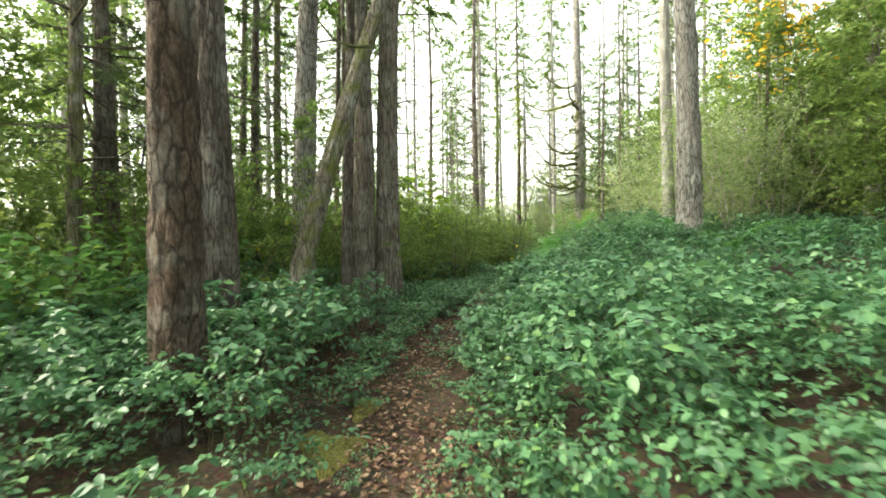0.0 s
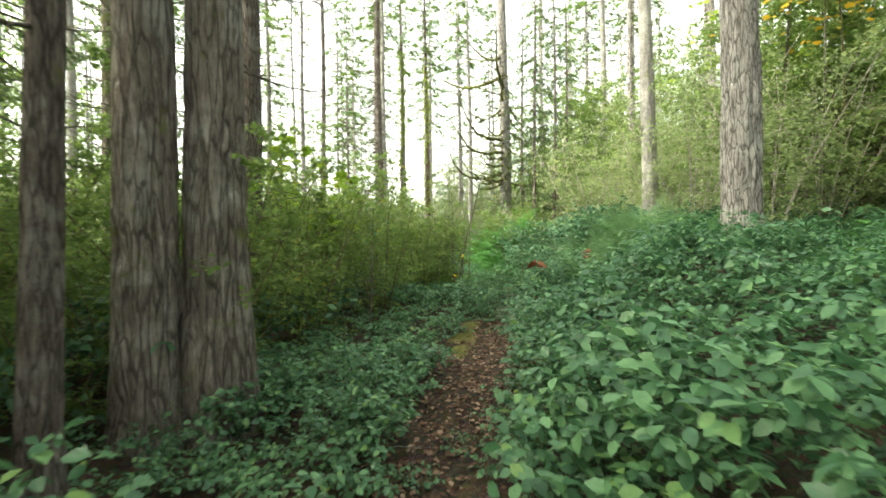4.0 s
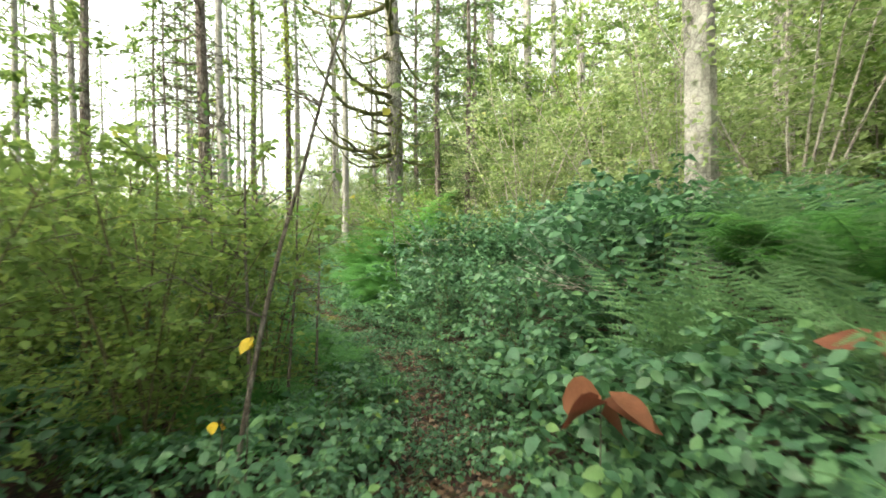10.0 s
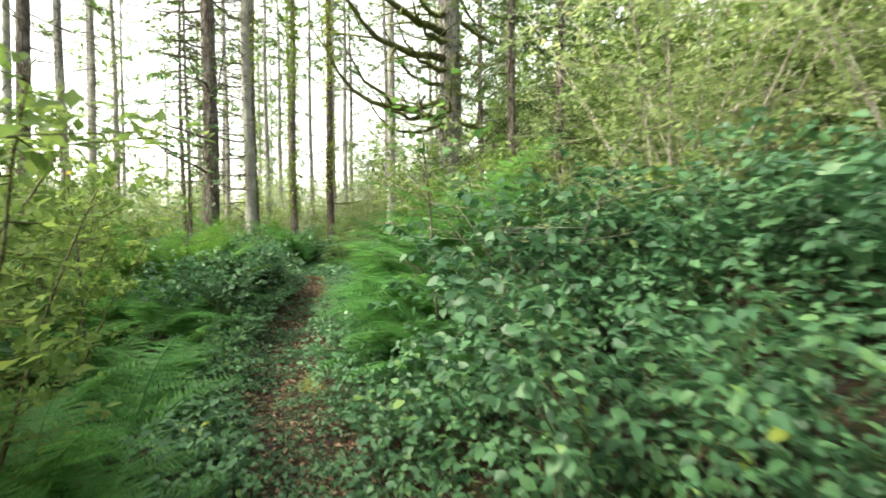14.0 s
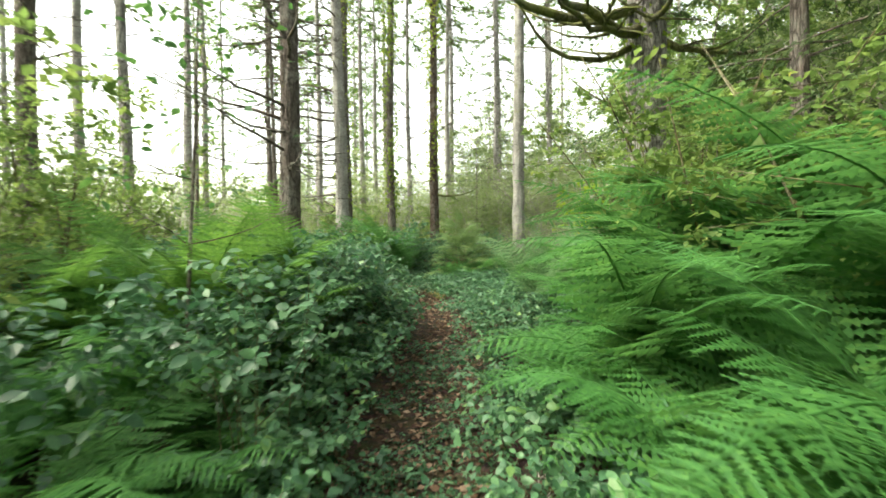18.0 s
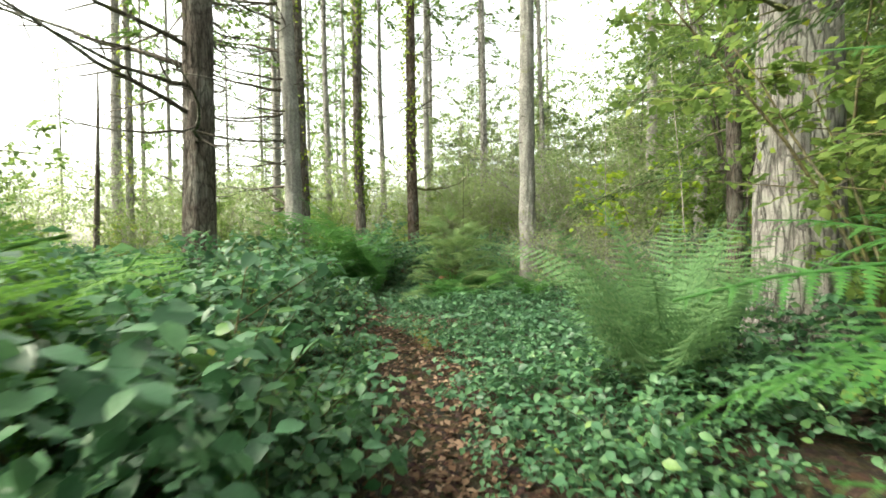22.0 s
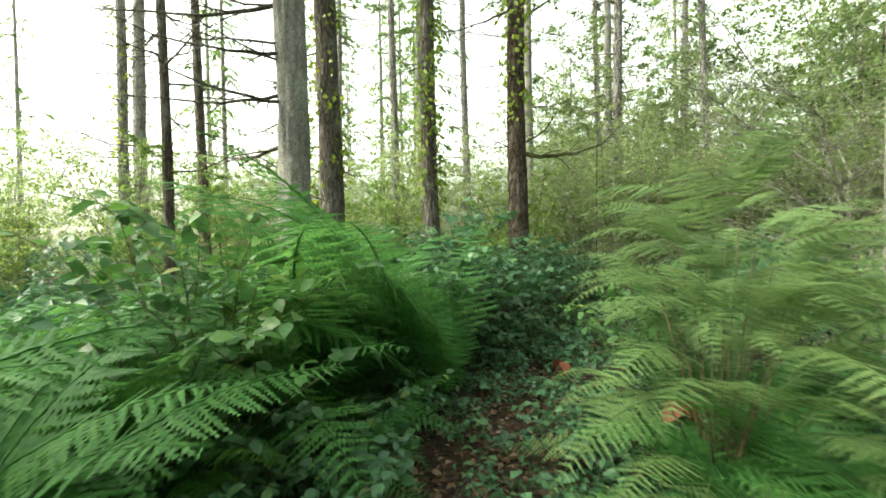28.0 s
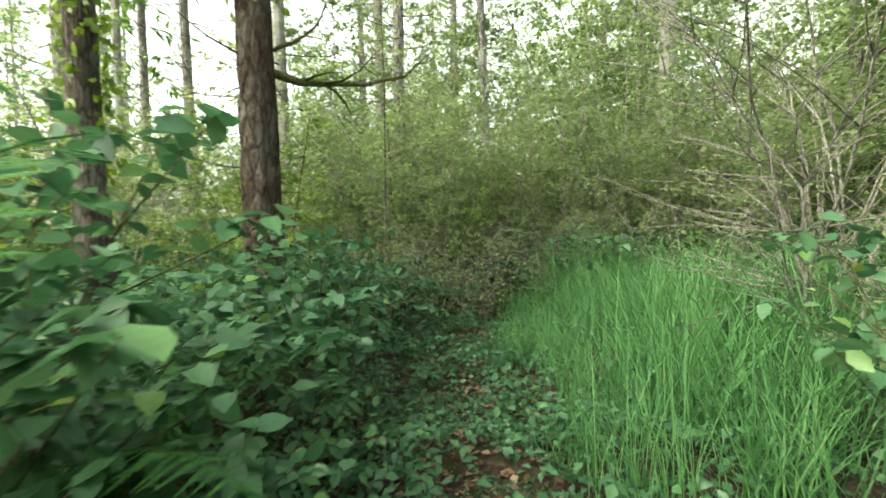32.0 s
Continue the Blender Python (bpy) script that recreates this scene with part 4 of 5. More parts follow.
plant(G, "tall", spots(G, 9.8, 10.6, 0.85, 3.2, 0.46) + spots(G, 10.6, 13.4, 0.75, 1.4, 0.44), 0.6, 0.85)
plant(G, "mid", spots(G, 10.8, 12.8, 1.6, 3.4, 0.6), 0.5, 0.7)
plant(G, "tall", spots(G, 12.8, 14.2, 1.6, 3.4, 0.5), 0.95, 1.2, 1.9)
plant(G, "high", spots(G, 13.4, 17.2, 0.75, 2.6, 0.46), 0.85, 1.15, 0.95)
plant(G, "drooping", [(x, y, gz(x, y), x - float(trail_x(y))) for x, y in ((4.75, 15.1), (5.0, 15.5))], 0.85, 1.0, 1.5)
plant(G, "mid", spots(G, 9.8, 17.0, 0.42, 0.85, 0.4) + spots(G, 12.6, 17.0, 1.1, 3.4, 0.62), 0.8, 1.1)
plant(G, "low", spots(G, 13.0, 22.0, -0.85, -0.3, 0.42) + spots(G, 16.8, 22.0, 0.28, 0.9, 0.42), 0.8, 1.2, 0.45)
plant(G, "mid", spots(G, 20.2, 23.2, 0.6, 2.4, 0.46) + spots(G, 16.8, 20.2, 0.95, 2.8, 0.5), 0.75, 1.05)
plant(G, "high", spots(G, 19.8, 22.4, -1.3, -0.65, 0.42), 0.65, 0.9, 0.8)
plant(G, "tall", spots(G, 22.2, 26.4, -2.6, -1.0, 0.44), 0.95, 1.25, 1.3)
plant(G, "mid", spots(G, 22.4, 25.8, -1.0, -0.55, 0.4), 0.8, 1.0, 1.1)
plant(G, "bright", spots(G, 22.4, 26.2, -1.9, -0.95, 0.55), 0.85, 1.05, 1.3)
plant(G, "low", spots(G, 10.5, 16.8, 0.2, 0.34, 0.38) + spots(G, 10.5, 16.8, -0.5, -0.22, 0.38), 0.6, 0.95, 0.3)
plant(G, "mid", spots(G, 3.6, 6.8, -0.7, -0.4, 0.36) + spots(G, 11.2, 17.0, -0.62, -0.34, 0.36) + spots(G, 11.2, 17.0, 0.3, 0.5, 0.36) + spots(G, 3.5, 7.0, 0.32, 0.5, 0.4), 0.55, 0.8, 0.45)
plant(G, "mid", spots(G, 17.0, 23.0, -0.8, -0.4, 0.38) + spots(G, 17.0, 23.0, 0.34, 0.9, 0.4), 0.55, 0.85, 0.5)
plant(G, "creeper", spots(G, 11.6, 22.4, -0.5, 0.5, 0.36), 0.4, 0.7)
plant(G, "low", spots(G, 2.0, 8.0, -0.45, 0.35, 0.6), 0.4, 0.65, 0.5)
plant(G, "creeper", spots(G, 22.4, 29.0, 0.24, 5.4, 0.34) + spots(G, 29.0, 34.0, -1.6, -0.35, 0.5) + spots(G, 29.0, 34.0, 0.35, 3.5, 0.5), 0.8, 1.3)
plant(G, "creeper", spots(G, 30.2, 34.5, -0.6, 0.6, 0.34), 0.4, 0.7)
plant(G, "mid", spots(G, 25.6, 28.4, -1.4, -0.5, 0.44), 0.7, 0.95, 1.1)
plant(G, "low", spots(G, 28.4, 31.5, -0.9, -0.3, 0.4), 0.8, 1.2)
plant(G, "tall", spots(G, 30.4, 33.4, -2.4, -0.7, 0.5), 0.9, 1.15, 1.3)
plant(G, "mid", [(x, y, gz(x, y), x - float(trail_x(y))) for x, y in ((4.85, 30.2), (4.7, 30.55))], 0.95, 1.1)
plant(G, "leafy", [(x, y, gz(x, y), x - float(trail_x(y))) for x, y in ((3.6, 30.3), (3.2, 27.85), (3.05, 28.15))], 0.95, 1.15, 1.6)
plant(G, "high", [(x, y, gz(x, y), x - float(trail_x(y))) for x, y in ((4.5, 30.05), (4.75, 30.45), (4.3, 29.8), (4.2, 30.5))], 1.0, 1.2, 1.3)
plant(G, "leafy", spots(G, 28.5, 29.2, 0.6, 1.2, 0.36), 0.7, 0.9, 1.8)
plant(G, "drooping", spots(G, 28.4, 29.3, 1.0, 2.0, 0.55), 0.8, 0.98, 2.8)
plant(G, "drooping", spots(G, 16.0, 18.4, 1.6, 2.8, 0.62), 0.8, 1.0, 2.9)
plant(G, "cover", spots(G, -3.0, 38.0, -9.0, -2.6, 0.9) + spots(G, -3.0, 38.0, 4.6, 12.0, 1.0) + spots(G, 12.0, 22.0, 2.8, 5.0, 0.8) + spots(G, 33.0, 42.0, -8.0, 10.0, 1.1) + spots(G, -8.0, -1.0, -8.0, 8.0, 1.1), 0.8, 1.4)
FAR_PLACES = []
while len(FAR_PLACES) < 800:
    a, d = G.uniform(0, 2 * math.pi), G.uniform(12, 46)
    x, y = 3 + d * math.sin(a), 17 + d * 1.15 * math.cos(a)
    u = x - float(trail_x(y))
    if not (-9 < u < 12 and -8 < y < 41):
        FAR_PLACES.append((x, y, gz(x, y), u))
plant(G, "cover", FAR_PLACES, 1.3, 2.4)
MASS_LABEL = {"high": "waist-high mass of glossy dark salal leaves", "tall": "dense mass of glossy dark green salal leaves", "mid": "knee-high carpet of dark green salal leaves", "low": "low leafy sprouts covering the forest floor",
              "bright": "mass of bright green salal leaves", "cover": "dark evergreen undergrowth leaves covering the forest floor", "creeper": "creeping ground ivy with small green leaves", "leafy": "broad bright green leaves of waist-high bushes"}
for key, pieces in MASS.items():
    ob = new("undergrowth" if key != "creeper" else "ground_ivy", mesh_of("undergrowth", *joined(pieces), KINDS[key][5] if key in KINDS else SALAL))
    tagged(ob, MASS_LABEL[key], "undergrowth", kind="stuff")

# ferns
TOOTH, PLAIN = pinna_shape(9, 0.3), (DIAMOND[0] * (0.35, 1, 1), DIAMOND[1])
FRONDS = {"lady": [frond(G, 1.0, G.uniform(62, 78), G.uniform(-35, -10), 24, TOOTH, FERN) for _ in range(4)],
          "bright": [frond(G, 1.0, G.uniform(80, 89), G.uniform(-15, 30), 32, TOOTH, FERN_BACKLIT, 0.19, 0.28) for _ in range(4)],
          "pale": [frond(G, 1.0, G.uniform(60, 75), G.uniform(-40, -10), 24, TOOTH, FERN_PALE) for _ in range(3)],
          "bracken": [frond(G, 1.0, G.uniform(74, 87), G.uniform(-45, 10), 34, TOOTH, FERN, 0.19, 0.24) for k in range(5)],
          "giant": [frond(G, 1.0, G.uniform(80, 88), G.uniform(-35, 10), 30, pinna_shape(14, 0.28), FERN, 0.21, 0.14) for _ in range(4)],
          "plume": [frond(G, 1.0, G.uniform(74, 86), G.uniform(0, 40), 26, TOOTH, FERN_PALE, 0.2, 0.12) for _ in range(4)],
          "far": [frond(G, 1.0, G.uniform(55, 75), G.uniform(-30, 0), 20, PLAIN, FERN) for _ in range(3)]}
FERN_LABEL = {"lady": "lush green lady fern with arching toothed fronds", "bright": "green fern with upright arching fronds, coloured bright as if backlit",
              "pale": "pale fading fern with drooping yellow-green fronds", "bracken": "tall bracken-like fern with long stalks and broad green fronds",
              "plume": "feathery pale green fern with upright plumes",
              "giant": "very tall lush fern hanging its broad fronds beside the trail",
              "far": "green fern clump among the undergrowth"}


def points(me):
    a = np.empty(len(me.vertices) * 3, np.float32)
    me.vertices.foreach_get("co", a)
    return a.reshape(-1, 3)


FROND_POINTS = {me: points(me) for group in FRONDS.values() for me in group}


def fern(rng, kind, x, y, size, n=9, turn=(0, 360), up=0.0):
    """A fern of n fronds spread over the turn given; fronds that would hang into the walking line are left out."""
    foot = pose(x, y, gz(x, y) - 0.02)
    t = thing("fern", FERN_LABEL[kind], "fern", kind + " ferns", foot)
    for k in range(n):
        me = FRONDS[kind][int(rng.integers(len(FRONDS[kind])))]
        m = pose(0, 0, 0, up + rng.uniform(-12, 16), rng.uniform(-16, 16), turn[0] + k * (turn[1] - turn[0]) / n + rng.uniform(-18, 18)) @ Matrix.Translation((0, 0.03, 0)) @ Matrix.Scale(size * rng.uniform(0.75, 1.1), 4)
        if not in_way(moved((FROND_POINTS[me], None), foot @ m)[0]):
            part("frond", me, t, "", m)


for kind, n, size, area in (("lady", 9, 1.25, spots(G, 10.4, 12.2, 2.2, 3.6, 0.75)), ("plume", 10, 1.1, spots(G, 10.3, 12.4, 1.3, 2.4, 0.6)), ("far", 6, 1.0, spots(G, 8.0, 14.0, 3.4, 5.8, 1.1)),
                            ("lady", 9, 0.8, spots(G, 13.6, 17.0, -1.7, -0.75, 0.6)), ("far", 6, 0.85, spots(G, 14.0, 20.0, -4.2, -2.0, 0.9)),
                            ("bracken", 8, 1.7, spots(G, 18.8, 20.9, 1.15, 1.7, 0.55)), ("bracken", 8, 2.25, spots(G, 19.2, 21.2, 1.7, 2.5, 0.6)), ("lady", 9, 1.25, spots(G, 18.4, 20.6, 0.85, 1.4, 0.5)), ("bracken", 8, 1.8, spots(G, 20.4, 21.4, 1.5, 2.4, 0.6)), ("bracken", 7, 1.45, spots(G, 20.6, 21.6, 1.9, 2.9, 0.6)), ("lady", 9, 1.0, spots(G, 17.2, 20.8, 1.1, 1.4, 0.6)), ("lady", 6, 0.62, spots(G, 17.2, 21.4, 0.7, 0.9, 0.9)),
                            ("lady", 8, 0.95, spots(G, 16.6, 19.4, -2.4, -1.2, 0.62)), ("bracken", 8, 1.2, spots(G, 19.4, 22.8, -2.4, -1.3, 0.62)), ("bright", 8, 1.55, spots(G, 21.4, 22.6, -2.7, -1.35, 0.55)), ("lady", 8, 0.9, spots(G, 17.4, 22.4, -1.2, -0.9, 0.6)), ("lady", 8, 1.1, spots(G, 19.6, 22.6, -3.4, -2.2, 0.78)), ("far", 6, 1.2, spots(G, 19.0, 25.0, -5.6, -3.4, 1.3)),
                            ("bracken", 8, 1.35, spots(G, 26.4, 30.2, -2.6, -1.35, 0.62)), ("bright", 7, 0.9, spots(G, 26.4, 28.0, -1.5, -1.2, 0.6)), ("far", 6, 1.15, spots(G, 24.0, 33.0, -6.4, -2.8, 1.35)),
                            ("lady", 8, 0.95, spots(G, 25.8, 28.4, -1.25, -0.95, 0.6)), ("lady", 9, 1.0, spots(G, 26.6, 28.4, 0.85, 1.3, 0.55)),
                            ("far", 6, 0.8, spots(G, 24.5, 31.0, 2.6, 6.0, 1.3))):
    for x, y, z, u in area:
        fern(G, kind, x, y, size * G.uniform(0.8, 1.15), n)
for kind, x, y, size, n in (("plume", 5.35, 23.1, 1.25, 13), ("plume", 5.6, 23.4, 1.35, 11), ("lady", 3.3, 28.4, 1.2, 10), ("lady", 3.0, 29.3, 1.3, 10), ("lady", 3.6, 28.0, 0.8, 13), ("lady", 3.72, 28.45, 0.75, 12),
                            ("pale", 6.6, 27.6, 0.9, 7), ("lady", 6.0, 26.6, 0.75, 7)):
    fern(G, kind, x, y, size, n)
for x, y, size, n in ((4.0, 28.95, 1.95, 14), (4.15, 29.3, 2.05, 16), (3.75, 29.2, 2.2, 12), (3.5, 28.8, 2.1, 10), (3.2, 29.3, 2.2, 9), (4.15, 29.1, 1.3, 12)):
    fern(G, "giant", x, y, size, n)
for x, y, size in ((5.0, 27.15, 0.7),):
    fern(G, "lady", x, y, size, 11)

def feathery_bush(rng, x, y, h, r, sprays):
    """A low bush of many thin stems whose feathery sprays arch out all round."""
    t = thing("feathery_bush", "dense feathery yellow-green bush with arching sprays beside the trail", "bush", "feathery bushes", pose(x, y, gz(x, y) - 0.02))
    for k in range(sprays):
        q = (k + 0.5) / sprays
        a, z = k * 137.5, h * (0.12 + 0.8 * q) * rng.uniform(0.85, 1.1)
        out = r * (0.55 - 0.4 * q)
        top = np.array([out * math.sin(math.radians(-a)), out * math.cos(math.radians(-a)), z])
        if k % 4 == 0:
            g = np.linspace(0, 1, 5)[:, None]
            part("stem", mesh_of("stem", *tube(top * (g ** 1.2) * (1, 1, 0) + top * (0, 0, 1) * g, 0.006 - 0.004 * g[:, 0], 4), STEM), t)
        m = pose(*top, rng.uniform(-60, -20) + 30 * q, rng.uniform(-20, 20), a) @ Matrix.Scale(r * rng.uniform(0.6, 0.95) * (1.15 - 0.45 * q), 4)
        me = SPRAYS[k % 4]
        if not in_way(moved((FROND_POINTS[me], None), t.matrix_basis @ m)[0]):
            part("spray", me, t, "", m)


SPRAYS = [frond(G, 1.0, G.uniform(50, 66), G.uniform(-20, 10), 22, TOOTH, FEATHER, 0.24, 0.06) for _ in range(4)]
FROND_POINTS.update({me: points(me) for me in SPRAYS})
for x, y, h, r, n in ((5.2, 27.8, 1.35, 0.85, 130),):
    feathery_bush(G, x, y, h, r, n)

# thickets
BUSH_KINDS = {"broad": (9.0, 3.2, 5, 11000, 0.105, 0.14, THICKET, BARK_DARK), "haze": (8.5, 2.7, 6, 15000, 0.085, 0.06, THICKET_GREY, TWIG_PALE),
              "scrub": (2.0, 0.95, 5, 2300, 0.058, 0.1, THICKET, STEM), "wall": (5.0, 2.2, 4, 5200, 0.09, 0.06, THICKET, STEM), "grey": (3.4, 1.7, 8, 4000, 0.06, 0.08, THICKET_GREY, TWIG_PALE),
              "twiggy": (1.5, 1.0, 9, 800, 0.045, 0.1, THICKET_GREY, TWIG_GREY), "maple": (3.2, 1.1, 3, 330, 0.13, 0.5, MAPLE, STEM)}
SPLIT = (np.array([(0, 0, 0), (-0.52, 0.62, 0.06), (0.36, 0.98, -0.05)]), [[0, 1, 2]])
BUSHES = {}
for key, (h, r, st, lv, size, low, leaf, wood) in BUSH_KINDS.items():
    raw = [bush(G, h, r, st, lv, size, low, shape=LOBED if key == "maple" else SPLIT if key in ("wall", "broad", "haze", "grey") else DIAMOND) for _ in range(3)]
    BUSHES[key] = [([mesh_of("stem", *s, wood) for s in limbs], mesh_of("foliage", *leaves, leaf), mesh_of("brushwood", *joined(limbs), wood)) for limbs, leaves in raw]
BUSH_LABEL = {"haze": "tall pale green understory tree with thin stems and small leaves", "broad": "tall broadleaf understory tree with a loose green crown", "scrub": "loose yellow-green scrub bush with slender stems and small leaves", "wall": "tall leafy thicket shrub with many small green leaves",
              "grey": "grey-stemmed thicket bush with small dull green leaves", "twiggy": "tangle of bare grey twigs with few leaves",
              "maple": "young maple sapling with broad yellow-green leaves"}


def plant_bush(rng, kind, x, y, scale, tilt=0.0):
    stems, leaves, together = BUSHES[kind][int(rng.integers(3))]
    name = {"maple": "sapling", "broad": "broadleaf_tree", "haze": "broadleaf_tree"}.get(kind, "bush")
    t = thing(name, BUSH_LABEL[kind], name.replace("_", " "), kind + " thicket", pose(x, y, gz(x, y), 0, 0, rng.uniform(0, 360)) @ Matrix.Scale(scale, 4))
    if abs(x - float(trail_x(y))) > 4.5:
        part("brushwood", together, t, "", None, "stuff")
    else:
        for s in stems:
            part("stem", s, t)
    part("foliage", leaves, t, "", None, "stuff")


for kind, lo, hi, area in (("scrub", 0.5, 1.3, spots(G, 8.0, 16.5, -3.4, -1.8, 0.9)), ("scrub", 1.0, 1.5, spots(G, 5.0, 23.0, -6.5, -3.4, 1.4)),
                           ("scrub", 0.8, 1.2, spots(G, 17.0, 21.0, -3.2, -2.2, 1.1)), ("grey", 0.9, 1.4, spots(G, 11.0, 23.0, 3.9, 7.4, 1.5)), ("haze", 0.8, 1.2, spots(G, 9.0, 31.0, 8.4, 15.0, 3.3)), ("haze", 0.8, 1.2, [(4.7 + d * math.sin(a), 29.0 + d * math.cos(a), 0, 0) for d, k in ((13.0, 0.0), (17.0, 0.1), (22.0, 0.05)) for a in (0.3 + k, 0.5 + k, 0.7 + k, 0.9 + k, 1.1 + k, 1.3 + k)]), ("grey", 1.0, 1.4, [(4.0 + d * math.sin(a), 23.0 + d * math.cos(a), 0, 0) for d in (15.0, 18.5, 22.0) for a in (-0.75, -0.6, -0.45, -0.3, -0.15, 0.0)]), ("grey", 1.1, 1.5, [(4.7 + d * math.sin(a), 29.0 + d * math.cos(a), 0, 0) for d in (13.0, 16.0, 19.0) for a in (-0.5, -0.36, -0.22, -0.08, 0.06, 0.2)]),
                           ("wall", 0.9, 1.4, spots(G, 4.0, 24.0, 6.4, 13.0, 2.2)), ("grey", 0.8, 1.2, spots(G, 30.0, 36.0, 5.2, 8.5, 1.6)),
                           ("wall", 0.7, 1.2, spots(G, 24.0, 42.0, 8.5, 16.0, 2.6)), ("scrub", 1.0, 1.5, spots(G, 34.0, 42.0, -8.0, 0.0, 1.9)),
                           ("twiggy", 0.6, 0.85, spots(G, 25.6, 29.5, 2.1, 4.6, 0.9)), ("twiggy", 0.8, 1.2, [(4.7 + d * math.sin(a), 29.0 + d * math.cos(a), 0, 0) for d, a in ((5.8, 0.5), (6.0, 0.62), (5.8, 0.74), (6.1, 0.86), (5.6, 1.0), (6.4, 0.4), (5.2, 1.14), (6.9, 0.68))]), ("grey", 0.75, 1.05, [(4.7 + d * math.sin(a), 29.0 + d * math.cos(a), 0, 0) for d in (7.2, 8.8, 10.4) for a in (0.22, 0.36, 0.5, 0.64, 0.78, 0.92, 1.06)]), ("twiggy", 0.9, 1.3, spots(G, 33.2, 36.0, -1.0, 4.0, 1.1)),
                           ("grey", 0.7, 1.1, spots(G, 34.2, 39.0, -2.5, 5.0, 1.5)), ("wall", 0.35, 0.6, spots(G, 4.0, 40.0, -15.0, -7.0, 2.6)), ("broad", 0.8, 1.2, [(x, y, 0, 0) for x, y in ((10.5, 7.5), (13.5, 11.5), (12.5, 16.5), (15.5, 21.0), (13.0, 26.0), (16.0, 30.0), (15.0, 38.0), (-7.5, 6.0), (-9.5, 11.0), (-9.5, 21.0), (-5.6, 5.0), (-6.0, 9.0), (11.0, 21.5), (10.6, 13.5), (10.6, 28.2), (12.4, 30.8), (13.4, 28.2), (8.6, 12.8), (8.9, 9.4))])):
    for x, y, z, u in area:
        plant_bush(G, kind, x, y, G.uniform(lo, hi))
for kind, x, y, s in (("grey", 8.0, 35.2, 1.2), ("grey", 10.4, 33.6, 1.3), ("grey", 7.2, 36.4, 1.2), ("grey", 10.4, 31.2, 1.1),
                      ("grey", 9.0, 36.6, 1.3),
                      ("twiggy", 5.3, 17.4, 1.2), ("scrub", 6.3, 22.5, 1.2), ("scrub", 2.3, 14.9, 1.0), ("scrub", 2.1, 15.9, 1.05), ("scrub", 2.35, 16.6, 0.9), ("scrub", 5.6, 20.7, 1.1), ("scrub", 5.8, 21.3, 1.2), ("scrub", 5.6, 19.7, 1.1), ("scrub", 5.9, 17.4, 0.8), ("maple", 9.1, 28.7, 0.85), ("maple", 8.3, 28.9, 0.7), ("maple", -0.55, 11.95, 0.95), ("scrub", 1.5, 13.7, 0.85), ("scrub", 1.0, 14.7, 0.95), ("scrub", 1.75, 15.2, 0.8), ("scrub", 0.7, 13.2, 1.0), ("wall", -0.4, 15.8, 0.8), ("wall", -1.6, 14.0, 0.8), ("wall", -2.4, 12.4, 0.75), ("wall", 0.4, 17.6, 0.65), ("wall", -3.0, 9.6, 0.7), ("wall", -3.2, 6.6, 0.75), ("scrub", 1.9, 18.7, 0.9), ("scrub", 1.3, 17.4, 1.0), ("scrub", 1.0, 16.2, 0.9), ("scrub", 0.7, 22.6, 1.0), ("scrub", 0.2, 24.2, 1.1), ("scrub", 1.1, 23.6, 0.9), ("scrub", -2.6, 6.0, 1.2),
                      ("wall", -4.6, 8.0, 0.6), ("wall", -6.0, 5.5, 0.9), ("wall", -3.6, 11.8, 0.5), ("wall", 0.9, 21.2, 0.5), ("wall", -0.6, 19.4, 0.5), ("wall", -4.2, 3.9, 0.8), ("wall", -3.8, 14.0, 0.6), ("wall", 8.2, 24.6, 0.9), ("wall", 8.8, 20.4, 0.9)):
    plant_bush(G, kind, x, y, s)


# grass by the end of the trail
def grass_clump(rng, n, h):
    P = rng.normal(0, 0.13, (n, 3)) * (1, 1, 0)
    v, f = [], []
    for k in range(n):
        a, ln, bend = rng.uniform(0, 2 * math.pi), h * rng.uniform(0.35, 1.1), rng.uniform(0.2, 0.95)
        d, s = np.array([math.cos(a), math.sin(a), 0]), np.array([-math.sin(a), math.cos(a), 0])
        o = len(v)
        for t in (0, 0.35, 0.7):
            c = P[k] + d * bend * ln * t ** 2 + np.array([0, 0, ln * (t - 0.25 * bend * t ** 2)])
            v += [c - s * 0.0038 * (1 - 0.5 * t), c + s * 0.0038 * (1 - 0.5 * t)]
        v.append(P[k] + d * bend * ln + np.array([0, 0, ln * (1 - 0.35 * bend)]))
        f += [[o, o + 1, o + 3, o + 2], [o + 2, o + 3, o + 5, o + 4], [o + 4, o + 5, o + 6]]
    return mesh_of("grass", np.array(v), f, GRASS)


TUFTS = [grass_clump(G, 100, h) for h in (0.6, 0.75, 0.95)]
for x, y, z, u in spots(G, 29.7, 33.6, 0.4, 3.2, 0.32):
    me, m = TUFTS[int(G.integers(3))], pose(x, y, z, 0, 0, G.uniform(0, 360)) @ Matrix.Scale(min(1.1, 0.55 + 0.3 * u) * G.uniform(0.7, 1.15), 4)
    if in_way(moved((points(me), None), m)[0]):
        continue
    t = new("grass_tuft", me)
    t.matrix_basis = m
    tagged(t, "tuft of long green grass blades beside the trail", "grass", "long grass", "stuff")

# leaf litter on the trail
n = 22000
ly = G.uniform(-1, 35, n)
lx = trail_x(ly) + G.normal(0, 0.3, n) - 0.4 * (ly > 3.5) * (ly < 7.5) * np.abs(G.normal(0, 1, n))
lp = np.stack([lx, ly, ground(lx, ly) + 0.008 + 0.02 * G.random(n)], 1)
la = G.normal(0, 1, (n, 3)) * (1, 1, 0.12)
